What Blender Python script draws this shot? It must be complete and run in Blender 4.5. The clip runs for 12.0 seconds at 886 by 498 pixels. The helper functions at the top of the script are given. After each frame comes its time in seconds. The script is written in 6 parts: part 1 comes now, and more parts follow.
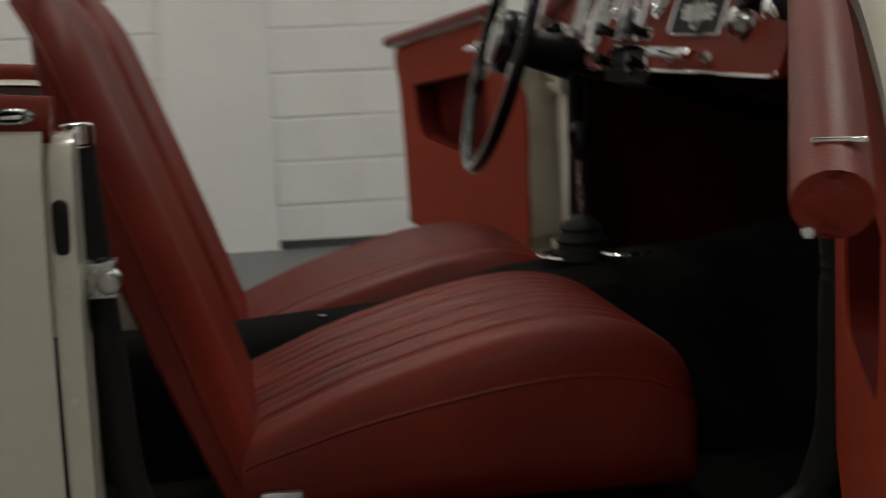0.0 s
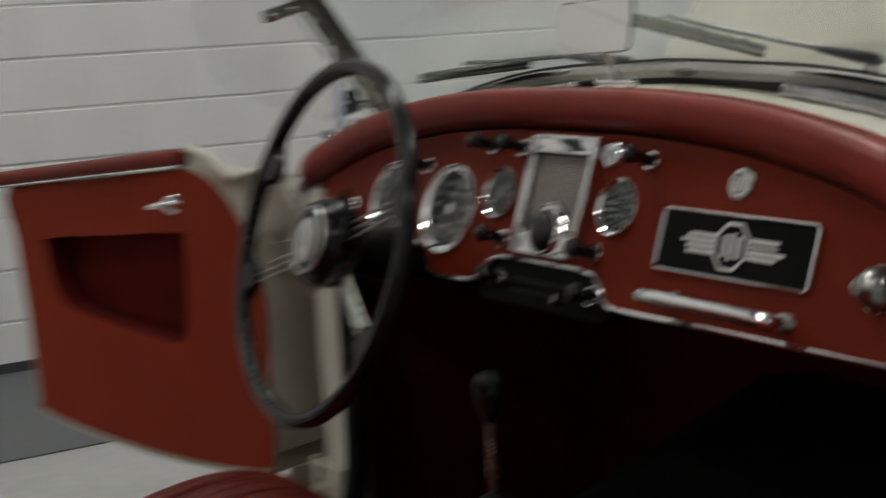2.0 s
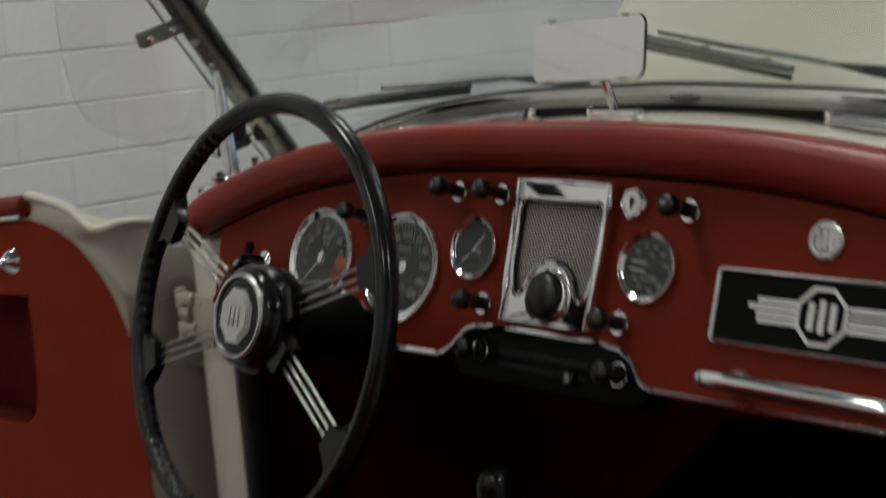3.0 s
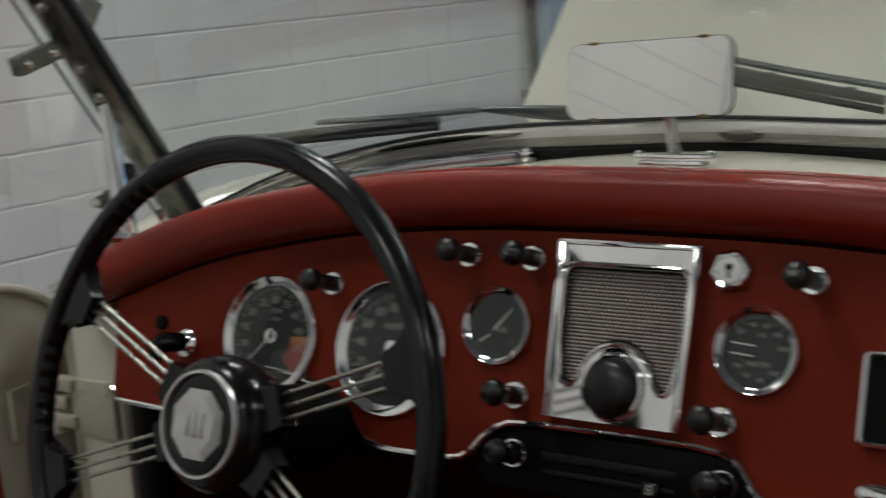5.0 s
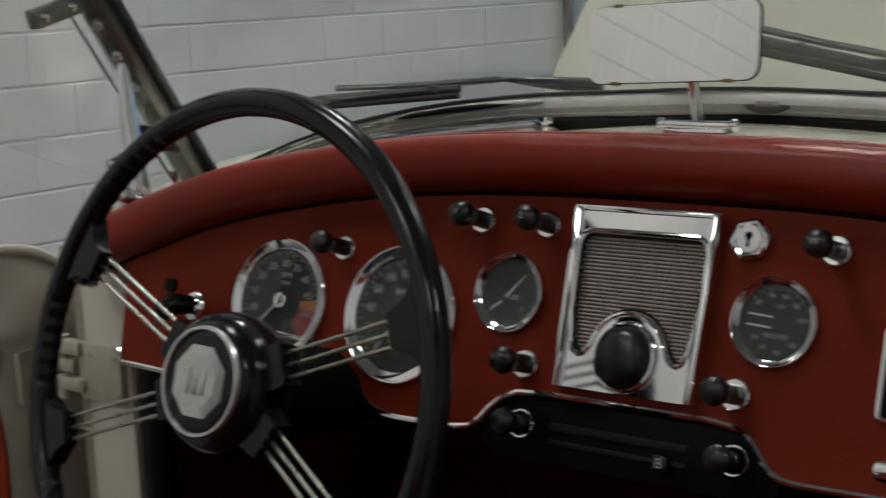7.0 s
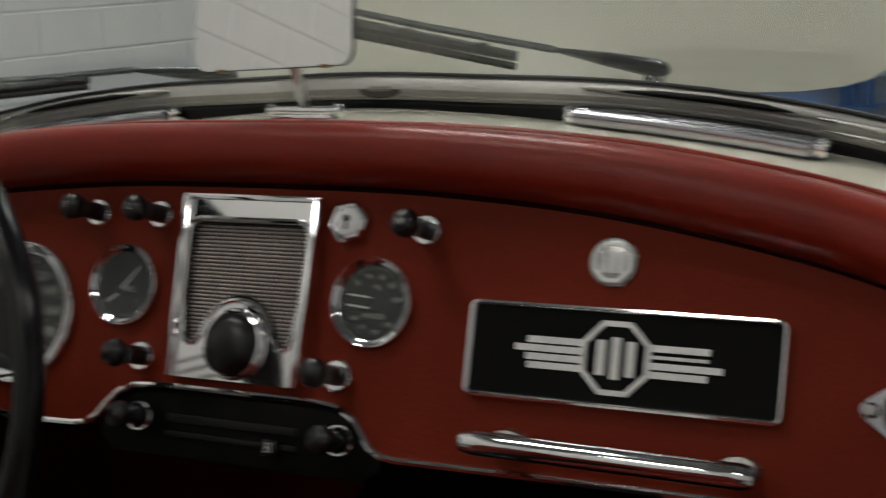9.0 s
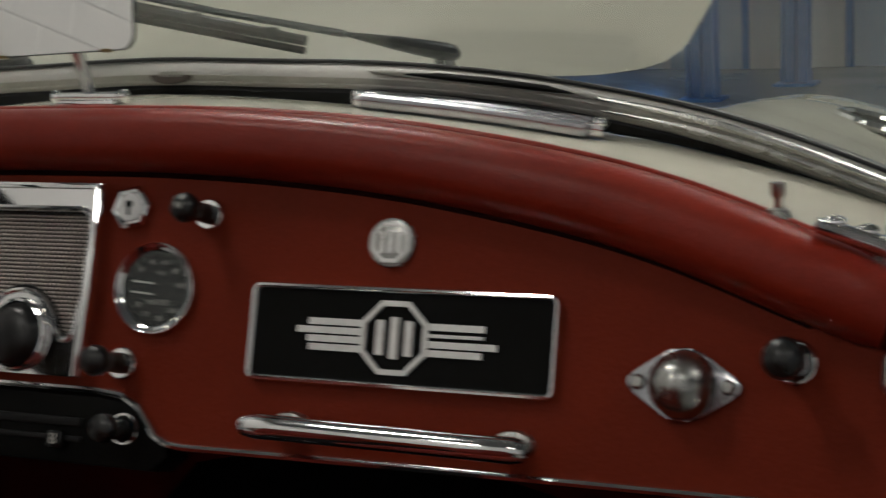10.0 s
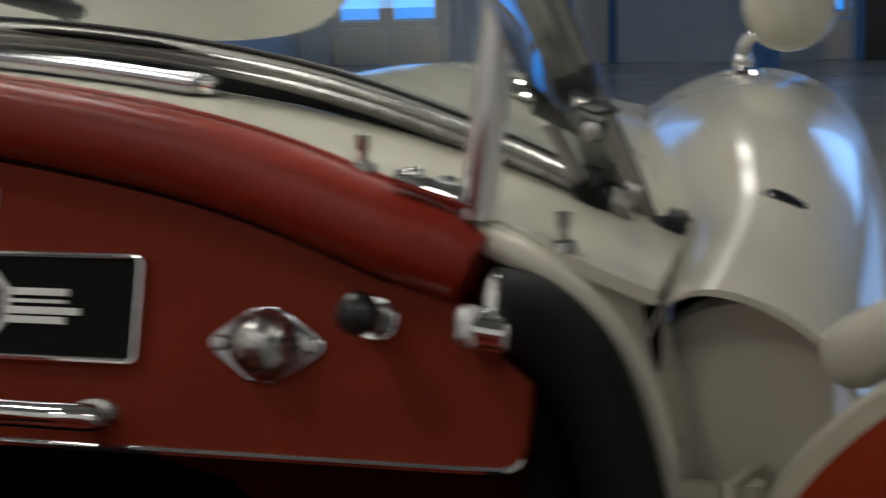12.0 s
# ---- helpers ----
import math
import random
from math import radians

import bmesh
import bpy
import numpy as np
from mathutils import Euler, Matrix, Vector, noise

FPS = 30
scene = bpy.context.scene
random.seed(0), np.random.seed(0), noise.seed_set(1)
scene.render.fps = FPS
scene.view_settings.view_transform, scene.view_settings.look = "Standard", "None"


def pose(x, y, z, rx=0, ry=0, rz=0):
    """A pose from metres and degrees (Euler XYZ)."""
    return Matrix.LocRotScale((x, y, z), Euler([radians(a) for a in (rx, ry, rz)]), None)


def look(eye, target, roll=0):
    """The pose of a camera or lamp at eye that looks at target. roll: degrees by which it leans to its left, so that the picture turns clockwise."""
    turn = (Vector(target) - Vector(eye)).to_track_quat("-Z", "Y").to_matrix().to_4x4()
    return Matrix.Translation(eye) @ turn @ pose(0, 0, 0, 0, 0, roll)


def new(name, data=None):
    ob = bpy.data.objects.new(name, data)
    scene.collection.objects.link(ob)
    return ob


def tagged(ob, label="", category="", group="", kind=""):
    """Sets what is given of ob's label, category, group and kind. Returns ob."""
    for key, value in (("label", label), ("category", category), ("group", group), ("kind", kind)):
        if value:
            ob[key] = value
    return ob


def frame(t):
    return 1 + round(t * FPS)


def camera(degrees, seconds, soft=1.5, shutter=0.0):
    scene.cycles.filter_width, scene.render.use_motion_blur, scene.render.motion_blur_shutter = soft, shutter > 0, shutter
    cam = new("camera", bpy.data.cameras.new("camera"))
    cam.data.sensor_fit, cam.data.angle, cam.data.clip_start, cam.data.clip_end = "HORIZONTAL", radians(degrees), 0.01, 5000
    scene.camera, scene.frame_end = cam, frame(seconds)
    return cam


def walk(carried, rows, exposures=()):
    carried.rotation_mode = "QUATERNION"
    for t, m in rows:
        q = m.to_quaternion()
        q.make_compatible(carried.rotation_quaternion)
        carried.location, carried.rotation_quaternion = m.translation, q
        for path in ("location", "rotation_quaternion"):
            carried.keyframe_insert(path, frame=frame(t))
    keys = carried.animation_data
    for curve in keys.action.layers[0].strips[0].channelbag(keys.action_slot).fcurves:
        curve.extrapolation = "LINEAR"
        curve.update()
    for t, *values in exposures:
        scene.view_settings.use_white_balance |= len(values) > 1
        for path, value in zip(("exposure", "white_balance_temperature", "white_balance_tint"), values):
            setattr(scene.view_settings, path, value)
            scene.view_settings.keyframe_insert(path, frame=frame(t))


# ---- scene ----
cam = camera(33.0, 12.0, soft=1.3, shutter=0.9)
PATH = [
    (0.0, look((2.0756, -0.5893, 0.714), (1.0959, -0.4495, 0.5703), -2.39)),
    (0.2, look((2.0307, -0.6351, 0.7361), (1.0615, -0.4580, 0.5647), -3.70)),
    (0.3, look((2.0046, -0.6646, 0.7501), (1.0403, -0.4772, 0.5628), -3.6)),
    (0.5, look((1.9219, -0.6917, 0.7777), (0.9634, -0.4914, 0.5745), -2.36)),
    (0.6, look((1.8676, -0.7027, 0.7858), (0.9117, -0.4899, 0.5832), -1.93)),
    (0.9, look((1.7245, -0.7358, 0.823), (0.7828, -0.4727, 0.6135), -2.61)),
    (1.2, look((1.5876, -0.7722, 0.8756), (0.6479, -0.4837, 0.6918), -2.24)),
    (1.5, look((1.4698, -0.8127, 0.9014), (0.5398, -0.4835, 0.7377), -2.5)),
    (1.8, look((1.3424, -0.8953, 0.9176), (0.4601, -0.4483, 0.77), -2.51)),
    (2.0, look((1.2687, -0.8936, 0.9380), (0.4199, -0.3869, 0.7869), -3.20)),
    (2.2, look((1.1732, -0.9189, 0.9562), (0.3707, -0.3437, 0.7975), -3.05)),
    (2.5, look((1.0684, -0.9203, 0.9727), (0.2938, -0.3098, 0.8075), -3.52)),
    (2.9, look((0.935, -0.9134, 0.9878), (0.1828, -0.2802, 0.8053), -4.82)),
    (3.0, look((0.9022, -0.9120, 0.9851), (0.1593, -0.2649, 0.8139), -4.65)),
    (3.2, look((0.8535, -0.9147, 0.9835), (0.1291, -0.2462, 0.8149), -3.08)),
    (4.8, look((0.5407, -0.8895, 1.0099), (-0.0443, -0.0997, 0.8255), -4.6)),
    (5.0, look((0.5252, -0.875, 1.0051), (-0.0749, -0.0954, 0.8256), -4.35)),
    (5.5, look((0.516, -0.8615, 0.9852), (-0.117, -0.1063, 0.8151), -3.81)),
    (6.0, look((0.5078, -0.8645, 0.9832), (-0.1321, -0.1157, 0.8105), -3.96)),
    (6.5, look((0.5152, -0.8604, 0.9737), (-0.1233, -0.11, 0.8025), -3.19)),
    (8.4, look((0.576, -0.8117, 0.9593), (0.0452, 0.0172, 0.7825), -3.03)),
    (8.5, look((0.5852, -0.8079, 0.9616), (0.0547, 0.0208, 0.7832), -3.36)),
    (9.0, look((0.612, -0.7969, 0.9571), (0.127, 0.058, 0.7731), -3.06)),
    (9.5, look((0.6347, -0.7892, 0.9519), (0.1903, 0.087, 0.7651), -3.06)),
    (10.0, look((0.6591, -0.7769, 0.9457), (0.2553, 0.1178, 0.7546), -3.08)),
    (10.5, look((0.6824, -0.7711, 0.9401), (0.3142, 0.138, 0.7452), -2.45)),
    (11.0, look((0.7014, -0.7573, 0.9334), (0.3625, 0.1626, 0.7363), -2.3)),
    (11.5, look((0.716, -0.7448, 0.9282), (0.3982, 0.1823, 0.7294), -2.64)),
    (12.0, look((0.752, -0.7146, 0.9127), (0.4826, 0.2277, 0.7138), -1.92)),
]
walk(cam, PATH, exposures=[(0.0, -0.40, 4750, 3), (1.5, -0.44, 4600, 3), (3.0, -0.47, 4550, 3), (5.5, -0.52, 4500, 3), (9.0, -0.57, 4600, 4), (10.5, -0.60, 4650, 4), (12.0, -0.45, 4650, 4)])

# ---- daylight and lamps ----
world = bpy.data.worlds.new("daylight")
scene.world = world
world.use_nodes = True
wn = world.node_tree.nodes
sky = wn.new("ShaderNodeTexSky")
sky.sky_type = "NISHITA"
sky.sun_disc = False
sky.sun_elevation, sky.sun_rotation = radians(28), radians(40)
wn["Background"].inputs["Strength"].default_value = 0.15
sky.dust_density, sky.ozone_density = 0.2, 3.0
world.node_tree.links.new(sky.outputs[0], wn["Background"].inputs["Color"])
sun = new("sun", bpy.data.lights.new("sun", "SUN"))
sun.data.energy, sun.data.angle, sun.data.color = 1.0, radians(12), (1.0, 0.96, 0.9)
sun.matrix_world = look((6, 9, 8), (0, 0, 0))
# lamps in two door openings; the right one is unseen, added for blue light
for x, w, power, tint in ((-2.90, 0.86, 5.0, (0.44, 0.67, 1.0)), (3.30, 2.10, 32.0, (0.56, 0.74, 1.0))):
    day = new("window_daylight", bpy.data.lights.new("window_daylight", "AREA"))
    day.data.shape, day.data.size, day.data.size_y = "RECTANGLE", w, 2.5
    day.data.energy, day.data.color = power, tint
    day.matrix_world = look((x, 10.50, 1.70), (x, 0.0, 1.2))
LAMP_W = 46.0
LAMP_TINT = (1.0, 0.74, 0.48)
# place and strength of each square ceiling light; out of view, most added for the brightness they give
LAMPS = [(-1.5, -1.0, 1.2), (-1.5, 1.9, 1.4), (-1.5, -4.0, 0.9), (1.6, -4.0, 0.55), (1.5, 2.4, 1.4), (4.6, -0.5, 1.15), (-0.1, 4.9, 0.25)]
LAMP_Z = 4.25


# ---- materials ----
def material(name, dark, light, rough=0.5, metal=0.0, scale=6.0, fine=90.0, bump=0.1, coat=0.0, var=0.06, spec=0.5):
    m = bpy.data.materials.new(name)
    m.use_nodes = True
    nt = m.node_tree
    b = nt.nodes["Principled BSDF"]
    co = nt.nodes.new("ShaderNodeTexCoord")
    big, small = nt.nodes.new("ShaderNodeTexNoise"), nt.nodes.new("ShaderNodeTexNoise")
    big.inputs["Scale"].default_value, big.inputs["Detail"].default_value = scale, 5.0
    small.inputs["Scale"].default_value, small.inputs["Detail"].default_value = fine, 3.0
    for n in (big, small):
        nt.links.new(co.outputs["Object"], n.inputs["Vector"])
    ramp = nt.nodes.new("ShaderNodeValToRGB")
    ramp.color_ramp.elements[0].position, ramp.color_ramp.elements[1].position = 0.32, 0.70
    ramp.color_ramp.elements[0].color, ramp.color_ramp.elements[1].color = (*dark, 1), (*light, 1)
    mixf = nt.nodes.new("ShaderNodeMath")
    mixf.operation = "MULTIPLY_ADD"
    mixf.inputs[1].default_value, mixf.inputs[2].default_value = 0.35, 0.0
    add = nt.nodes.new("ShaderNodeMath")
    add.operation = "MULTIPLY_ADD"
    add.inputs[1].default_value = 0.65
    nt.links.new(small.outputs["Fac"], mixf.inputs[0])
    nt.links.new(big.outputs["Fac"], add.inputs[0])
    nt.links.new(mixf.outputs[0], add.inputs[2])
    nt.links.new(add.outputs[0], ramp.inputs["Fac"])
    nt.links.new(ramp.outputs["Color"], b.inputs["Base Color"])
    rr = nt.nodes.new("ShaderNodeMapRange")
    rr.inputs["To Min"].default_value, rr.inputs["To Max"].default_value = max(0.02, rough - var), min(1.0, rough + var)
    nt.links.new(big.outputs["Fac"], rr.inputs["Value"])
    nt.links.new(rr.outputs["Result"], b.inputs["Roughness"])
    b.inputs["Metallic"].default_value = metal
    b.inputs["Specular IOR Level"].default_value = spec
    b.inputs["Coat Weight"].default_value = coat
    b.inputs["Coat Roughness"].default_value = 0.06
    if bump:
        bp = nt.nodes.new("ShaderNodeBump")
        bp.inputs["Strength"].default_value, bp.inputs["Distance"].default_value = bump, 0.001
        nt.links.new(small.outputs["Fac"], bp.inputs["Height"])
        nt.links.new(bp.outputs["Normal"], b.inputs["Normal"])
    return m


def leather(name, dark, light, rough, spec=0.3):
    """Grained hide: cell creases over the soft blotches."""
    m = material(name, dark, light, rough, scale=7.0, fine=260.0, bump=0.0, var=0.10)
    nt = m.node_tree
    b = nt.nodes["Principled BSDF"]
    co = nt.nodes["Texture Coordinate"]
    v = nt.nodes.new("ShaderNodeTexVoronoi")
    v.inputs["Scale"].default_value = 420.0
    wr = nt.nodes.new("ShaderNodeTexNoise")
    wr.inputs["Scale"].default_value, wr.inputs["Detail"].default_value = 26.0, 6.0
    bp, bp2 = nt.nodes.new("ShaderNodeBump"), nt.nodes.new("ShaderNodeBump")
    bp.inputs["Strength"].default_value, bp.inputs["Distance"].default_value = 0.22, 0.0006
    bp2.inputs["Strength"].default_value, bp2.inputs["Distance"].default_value = 0.25, 0.002
    nt.links.new(co.outputs["Object"], v.inputs["Vector"])
    nt.links.new(co.outputs["Object"], wr.inputs["Vector"])
    nt.links.new(wr.outputs["Fac"], bp2.inputs["Height"])
    nt.links.new(v.outputs["Distance"], bp.inputs["Height"])
    nt.links.new(bp2.outputs["Normal"], bp.inputs["Normal"])
    b.inputs["Specular IOR Level"].default_value = spec
    nt.links.new(bp.outputs["Normal"], b.inputs["Normal"])
    return m


def glass(name, tint, rough=0.0):
    m = bpy.data.materials.new(name)
    m.use_nodes = True
    b = m.node_tree.nodes["Principled BSDF"]
    b.inputs["Base Color"].default_value = (*tint, 1)
    b.inputs["Transmission Weight"].default_value = 1.0
    b.inputs["Roughness"].default_value = rough
    b.inputs["IOR"].default_value = 1.45
    return m


def glow(name, colour, strength):
    m = bpy.data.materials.new(name)
    m.use_nodes = True
    b = m.node_tree.nodes["Principled BSDF"]
    b.inputs["Base Color"].default_value = (0.8, 0.8, 0.8, 1)
    b.inputs["Emission Color"].default_value = (*colour, 1)
    b.inputs["Emission Strength"].default_value = strength
    return m


RED = leather("red_leather", (0.114, 0.0122, 0.0021), (0.156, 0.0178, 0.0032), 0.50, 0.10)
RED_WORN = leather("red_leather_worn", (0.090, 0.0072, 0.0022), (0.155, 0.0130, 0.0036), 0.46, 0.25)
RED_PANEL = leather("red_leathercloth", (0.18, 0.022, 0.005), (0.24, 0.031, 0.008), 0.58, 0.08)
RED_PAD = leather("red_padded_leather", (0.134, 0.0100, 0.0024), (0.188, 0.0160, 0.0042), 0.32, 0.22)
# footwell carpet; also stands for the shade inside the door pockets
RED_CARPET_SHADE = material("red_carpet_and_pocket_shade", (0.062, 0.0052, 0.0036), (0.098, 0.0088, 0.006), 0.95, scale=14, fine=420, bump=0.8, spec=0.1)
# near-black red for the shadow under the padded roll
PAD_SHADE = material("dark_red_pad_shade", (0.010, 0.0016, 0.0012), (0.020, 0.0028, 0.0018), 0.9, scale=14, fine=300, bump=0.3, spec=0.1)
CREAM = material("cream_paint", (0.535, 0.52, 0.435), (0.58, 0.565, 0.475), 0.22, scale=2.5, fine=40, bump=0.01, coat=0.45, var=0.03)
# duller, darker copy of the cream; shade on the door shut faces is in it
CREAM_SHADED = material("cream_paint_dull_shaded", (0.36, 0.345, 0.265), (0.46, 0.443, 0.35), 0.40, scale=9, fine=70, bump=0.03, var=0.08)
CHROME = material("chrome", (0.78, 0.78, 0.78), (0.84, 0.84, 0.85), 0.07, metal=1.0, scale=9, fine=60, bump=0.01, var=0.03)
CHROME_OLD = material("worn_chrome", (0.30, 0.30, 0.285), (0.48, 0.48, 0.46), 0.26, metal=1.0, scale=40, fine=190, bump=0.08, var=0.10)
SATIN = material("satin_chrome", (0.36, 0.36, 0.38), (0.46, 0.46, 0.485), 0.18, metal=1.0, scale=30, fine=160, bump=0.008, var=0.04)
FRAME = material("dull_plated_frame", (0.25, 0.245, 0.226), (0.32, 0.314, 0.29), 0.45, metal=0.3, scale=8, fine=120, bump=0.01, var=0.03)
PILLAR = material("grey_plated_pillar", (0.13, 0.126, 0.108), (0.33, 0.322, 0.288), 0.26, metal=0.80, scale=9, fine=90, bump=0.02, var=0.06)
WIPER = material("grey_wiper_metal", (0.05, 0.053, 0.055), (0.11, 0.115, 0.118), 0.30, metal=0.75, scale=30, fine=200, bump=0.05)
BLADE = material("dark_wiper_blade", (0.016, 0.017, 0.017), (0.035, 0.036, 0.036), 0.42, metal=0.3, scale=30, fine=200, bump=0.05)
ALLOY = material("brushed_alloy", (0.50, 0.50, 0.50), (0.66, 0.66, 0.66), 0.32, metal=1.0, scale=30, fine=240, bump=0.05)
BLACK = material("black_plastic", (0.004, 0.004, 0.0042), (0.008, 0.008, 0.0085), 0.18, scale=12, fine=120, bump=0.02, spec=0.35)
BAKELITE = material("black_bakelite", (0.006, 0.006, 0.0058), (0.011, 0.011, 0.0105), 0.27, scale=14, fine=160, bump=0.02, spec=0.45)
BLACK_DULL = material("black_enamel", (0.0035, 0.0035, 0.0032), (0.006, 0.006, 0.0055), 0.42, scale=20, fine=150, bump=0.05, spec=0.06)
RUBBER = material("black_rubber", (0.005, 0.005, 0.005), (0.011, 0.011, 0.011), 0.6, scale=20, fine=200, bump=0.15, spec=0.2)
CARPET = material("black_carpet", (0.005, 0.005, 0.005), (0.012, 0.0115, 0.011), 0.98, scale=20, fine=500, bump=0.9, spec=0.05)
FACE = material("gauge_face", (0.020, 0.0215, 0.020), (0.029, 0.031, 0.029), 0.7, scale=30, fine=200, bump=0.02, spec=0.1)
INK = material("white_marking", (0.36, 0.36, 0.33), (0.46, 0.46, 0.43), 0.7, scale=50, fine=200, bump=0.0)
DIAL_INK = material("faded_dial_marking", (0.17, 0.17, 0.155), (0.24, 0.24, 0.22), 0.7, scale=50, fine=200, bump=0.0)
SILVER = material("silver_badge", (0.58, 0.58, 0.57), (0.74, 0.74, 0.73), 0.30, metal=0.85, scale=60, fine=240, bump=0.03)
ORANGE = material("orange_marking", (0.20, 0.075, 0.012), (0.25, 0.095, 0.016), 0.6, scale=60, fine=200, bump=0.0)
SCARLET = material("scarlet_marking", (0.10, 0.012, 0.008), (0.13, 0.016, 0.010), 0.6, scale=60, fine=200, bump=0.0)
BRASS = material("aged_brass", (0.14, 0.105, 0.045), (0.26, 0.19, 0.08), 0.35, metal=1.0, scale=90, fine=300, bump=0.05)
COPPER = material("worn_badge", (0.045, 0.036, 0.030), (0.085, 0.070, 0.060), 0.36, metal=0.6, scale=90, fine=300, bump=0.05)
STEEL = material("bright_steel_wire", (0.30, 0.295, 0.26), (0.42, 0.415, 0.37), 0.28, metal=0.85, scale=25, fine=190, bump=0.05)
CLOTH = material("grey_speaker_cloth", (0.045, 0.040, 0.035), (0.070, 0.062, 0.055), 0.9, scale=60, fine=300, bump=0.1, spec=0.1)
MESH = material("speaker_mesh_metal", (0.50, 0.46, 0.42), (0.63, 0.585, 0.535), 0.45, metal=0.15, scale=50, fine=300, bump=0.05)
MIRROR = material("mirror_silver", (0.88, 0.88, 0.87), (0.90, 0.90, 0.89), 0.02, metal=1.0, scale=2, fine=9, bump=0.0, var=0.0)
WALL = material("white_wall_paint", (0.76, 0.75, 0.725), (0.84, 0.83, 0.805), 0.8, scale=2.2, fine=60, bump=0.3)
MORTAR = material("painted_mortar", (0.63, 0.622, 0.605), (0.72, 0.71, 0.69), 0.9, scale=5, fine=90, bump=0.5)
PALE_BLUE = material("pale_blue_paint", (0.30, 0.38, 0.50), (0.38, 0.46, 0.58), 0.6, scale=3, fine=60, bump=0.1)
STEEL_BLUE = material("blue_steel_paint", (0.055, 0.150, 0.40), (0.08, 0.19, 0.48), 0.45, scale=5, fine=60, bump=0.05)
FLOOR = material("pale_epoxy_floor", (0.335, 0.335, 0.325), (0.43, 0.43, 0.415), 0.20, scale=1.3, fine=25, bump=0.06, var=0.12)
FLOOR_DARK = material("grey_floor_paint", (0.085, 0.09, 0.095), (0.12, 0.125, 0.13), 0.5, scale=1.6, fine=40, bump=0.10)
SKIRT = material("dark_skirting_paint", (0.035, 0.037, 0.04), (0.06, 0.062, 0.066), 0.6, scale=4, fine=60, bump=0.1)
CEIL = material("grey_ceiling", (0.15, 0.15, 0.15), (0.21, 0.21, 0.205), 0.9, scale=2, fine=50, bump=0.1)
DOORWHITE = material("white_door_paint", (0.50, 0.51, 0.52), (0.60, 0.61, 0.62), 0.5, scale=2, fine=40, bump=0.05)
GLASS = glass("screen_glass", (0.93, 0.97, 0.955))
CLEAR = glass("clear_glass", (0.985, 0.99, 0.985))
COVER = glass("thin_cover_glass", (0.97, 0.975, 0.97))
COVER.node_tree.nodes["Principled BSDF"].inputs["IOR"].default_value = 1.25
DAYLIGHT = glow("daylight_outside", (0.13, 0.42, 1.0), 1.10)
DAYLIGHT.node_tree.nodes["Principled BSDF"].inputs["Base Color"].default_value = (0.02, 0.02, 0.02, 1)
LAMPGLOW = glow("lamp_diffuser", LAMP_TINT, 6.0)


# ---- mesh helpers ----
def link_mesh(name, bm, mat, angle=38):
    bmesh.ops.recalc_face_normals(bm, faces=bm.faces)
    me = bpy.data.meshes.new(name)
    bm.to_mesh(me)
    bm.free()
    me.materials.append(mat)
    if len(me.polygons):
        me.polygons.foreach_set("use_smooth", [True] * len(me.polygons))
        me.set_sharp_from_angle(angle=radians(angle))
    return me


def part(name, bm, mat, parent=None, label="", angle=38):
    ob = new(name, link_mesh(name, bm, mat, angle))
    if parent is not None:
        ob.parent = parent
    if label:
        ob["label"] = label
    return ob


def thing(name, m, label, category, group="", kind=""):
    ob = new(name)
    ob.empty_display_size = 0.05
    ob.matrix_world = m
    return tagged(ob, label, category, group, kind)


def V(*a):
    return Vector(a)


def box(bm, c, s, bevel=0.0, m=None, seg=2):
    mat = Matrix.Translation(c) @ Matrix.Diagonal((*s, 1))
    if m is not None:
        mat = m @ mat
    r = bmesh.ops.create_cube(bm, size=1.0, matrix=mat)
    if bevel:
        es = list({e for v in r["verts"] for e in v.link_edges})
        bmesh.ops.bevel(bm, geom=es, offset=bevel, segments=seg, affect="EDGES", profile=0.5)


def bridge(bm, rings, wrap=True, cap=True):
    vs = [[bm.verts.new(p) for p in ring] for ring in rings]
    n = len(vs[0])
    for a, b in zip(vs, vs[1:]):
        for i in range(n if wrap else n - 1):
            j = (i + 1) % n
            bm.faces.new((a[i], a[j], b[j], b[i]))
    if cap and wrap:
        bm.faces.new(list(reversed(vs[0])))
        bm.faces.new(vs[-1])
    return vs


def tube(bm, pts, r, seg=10, closed=False, squash=1.0, up=(0, 0, 1)):
    """A round bar along pts. r: one radius, or one a point. squash: height to width."""
    pts = [Vector(p) for p in pts]
    n = len(pts)
    rad = r if isinstance(r, (list, tuple)) else [r] * n
    rings = []
    for i, p in enumerate(pts):
        a = pts[(i - 1) % n] if closed or i else p
        b = pts[(i + 1) % n] if closed or i < n - 1 else p
        d = (b - a).normalized()
        s = d.cross(Vector(up))
        if s.length < 1e-4:
            s = d.cross(Vector((1, 0, 0)))
        s.normalize()
        t = s.cross(d)
        rings.append([p + rad[i] * (math.cos(k) * s + squash * math.sin(k) * t) for k in (2 * math.pi * j / seg for j in range(seg))])
    if closed:
        rings.append(rings[0])
        vs = [[bm.verts.new(p) for p in ring] for ring in rings[:-1]]
        vs.append(vs[0])
        for a, b in zip(vs, vs[1:]):
            for i in range(seg):
                j = (i + 1) % seg
                bm.faces.new((a[i], a[j], b[j], b[i]))
    else:
        bridge(bm, rings)


def rod(bm, a, b, r, r2=None, seg=16):
    tube(bm, [a, b], [r, r if r2 is None else r2], seg)


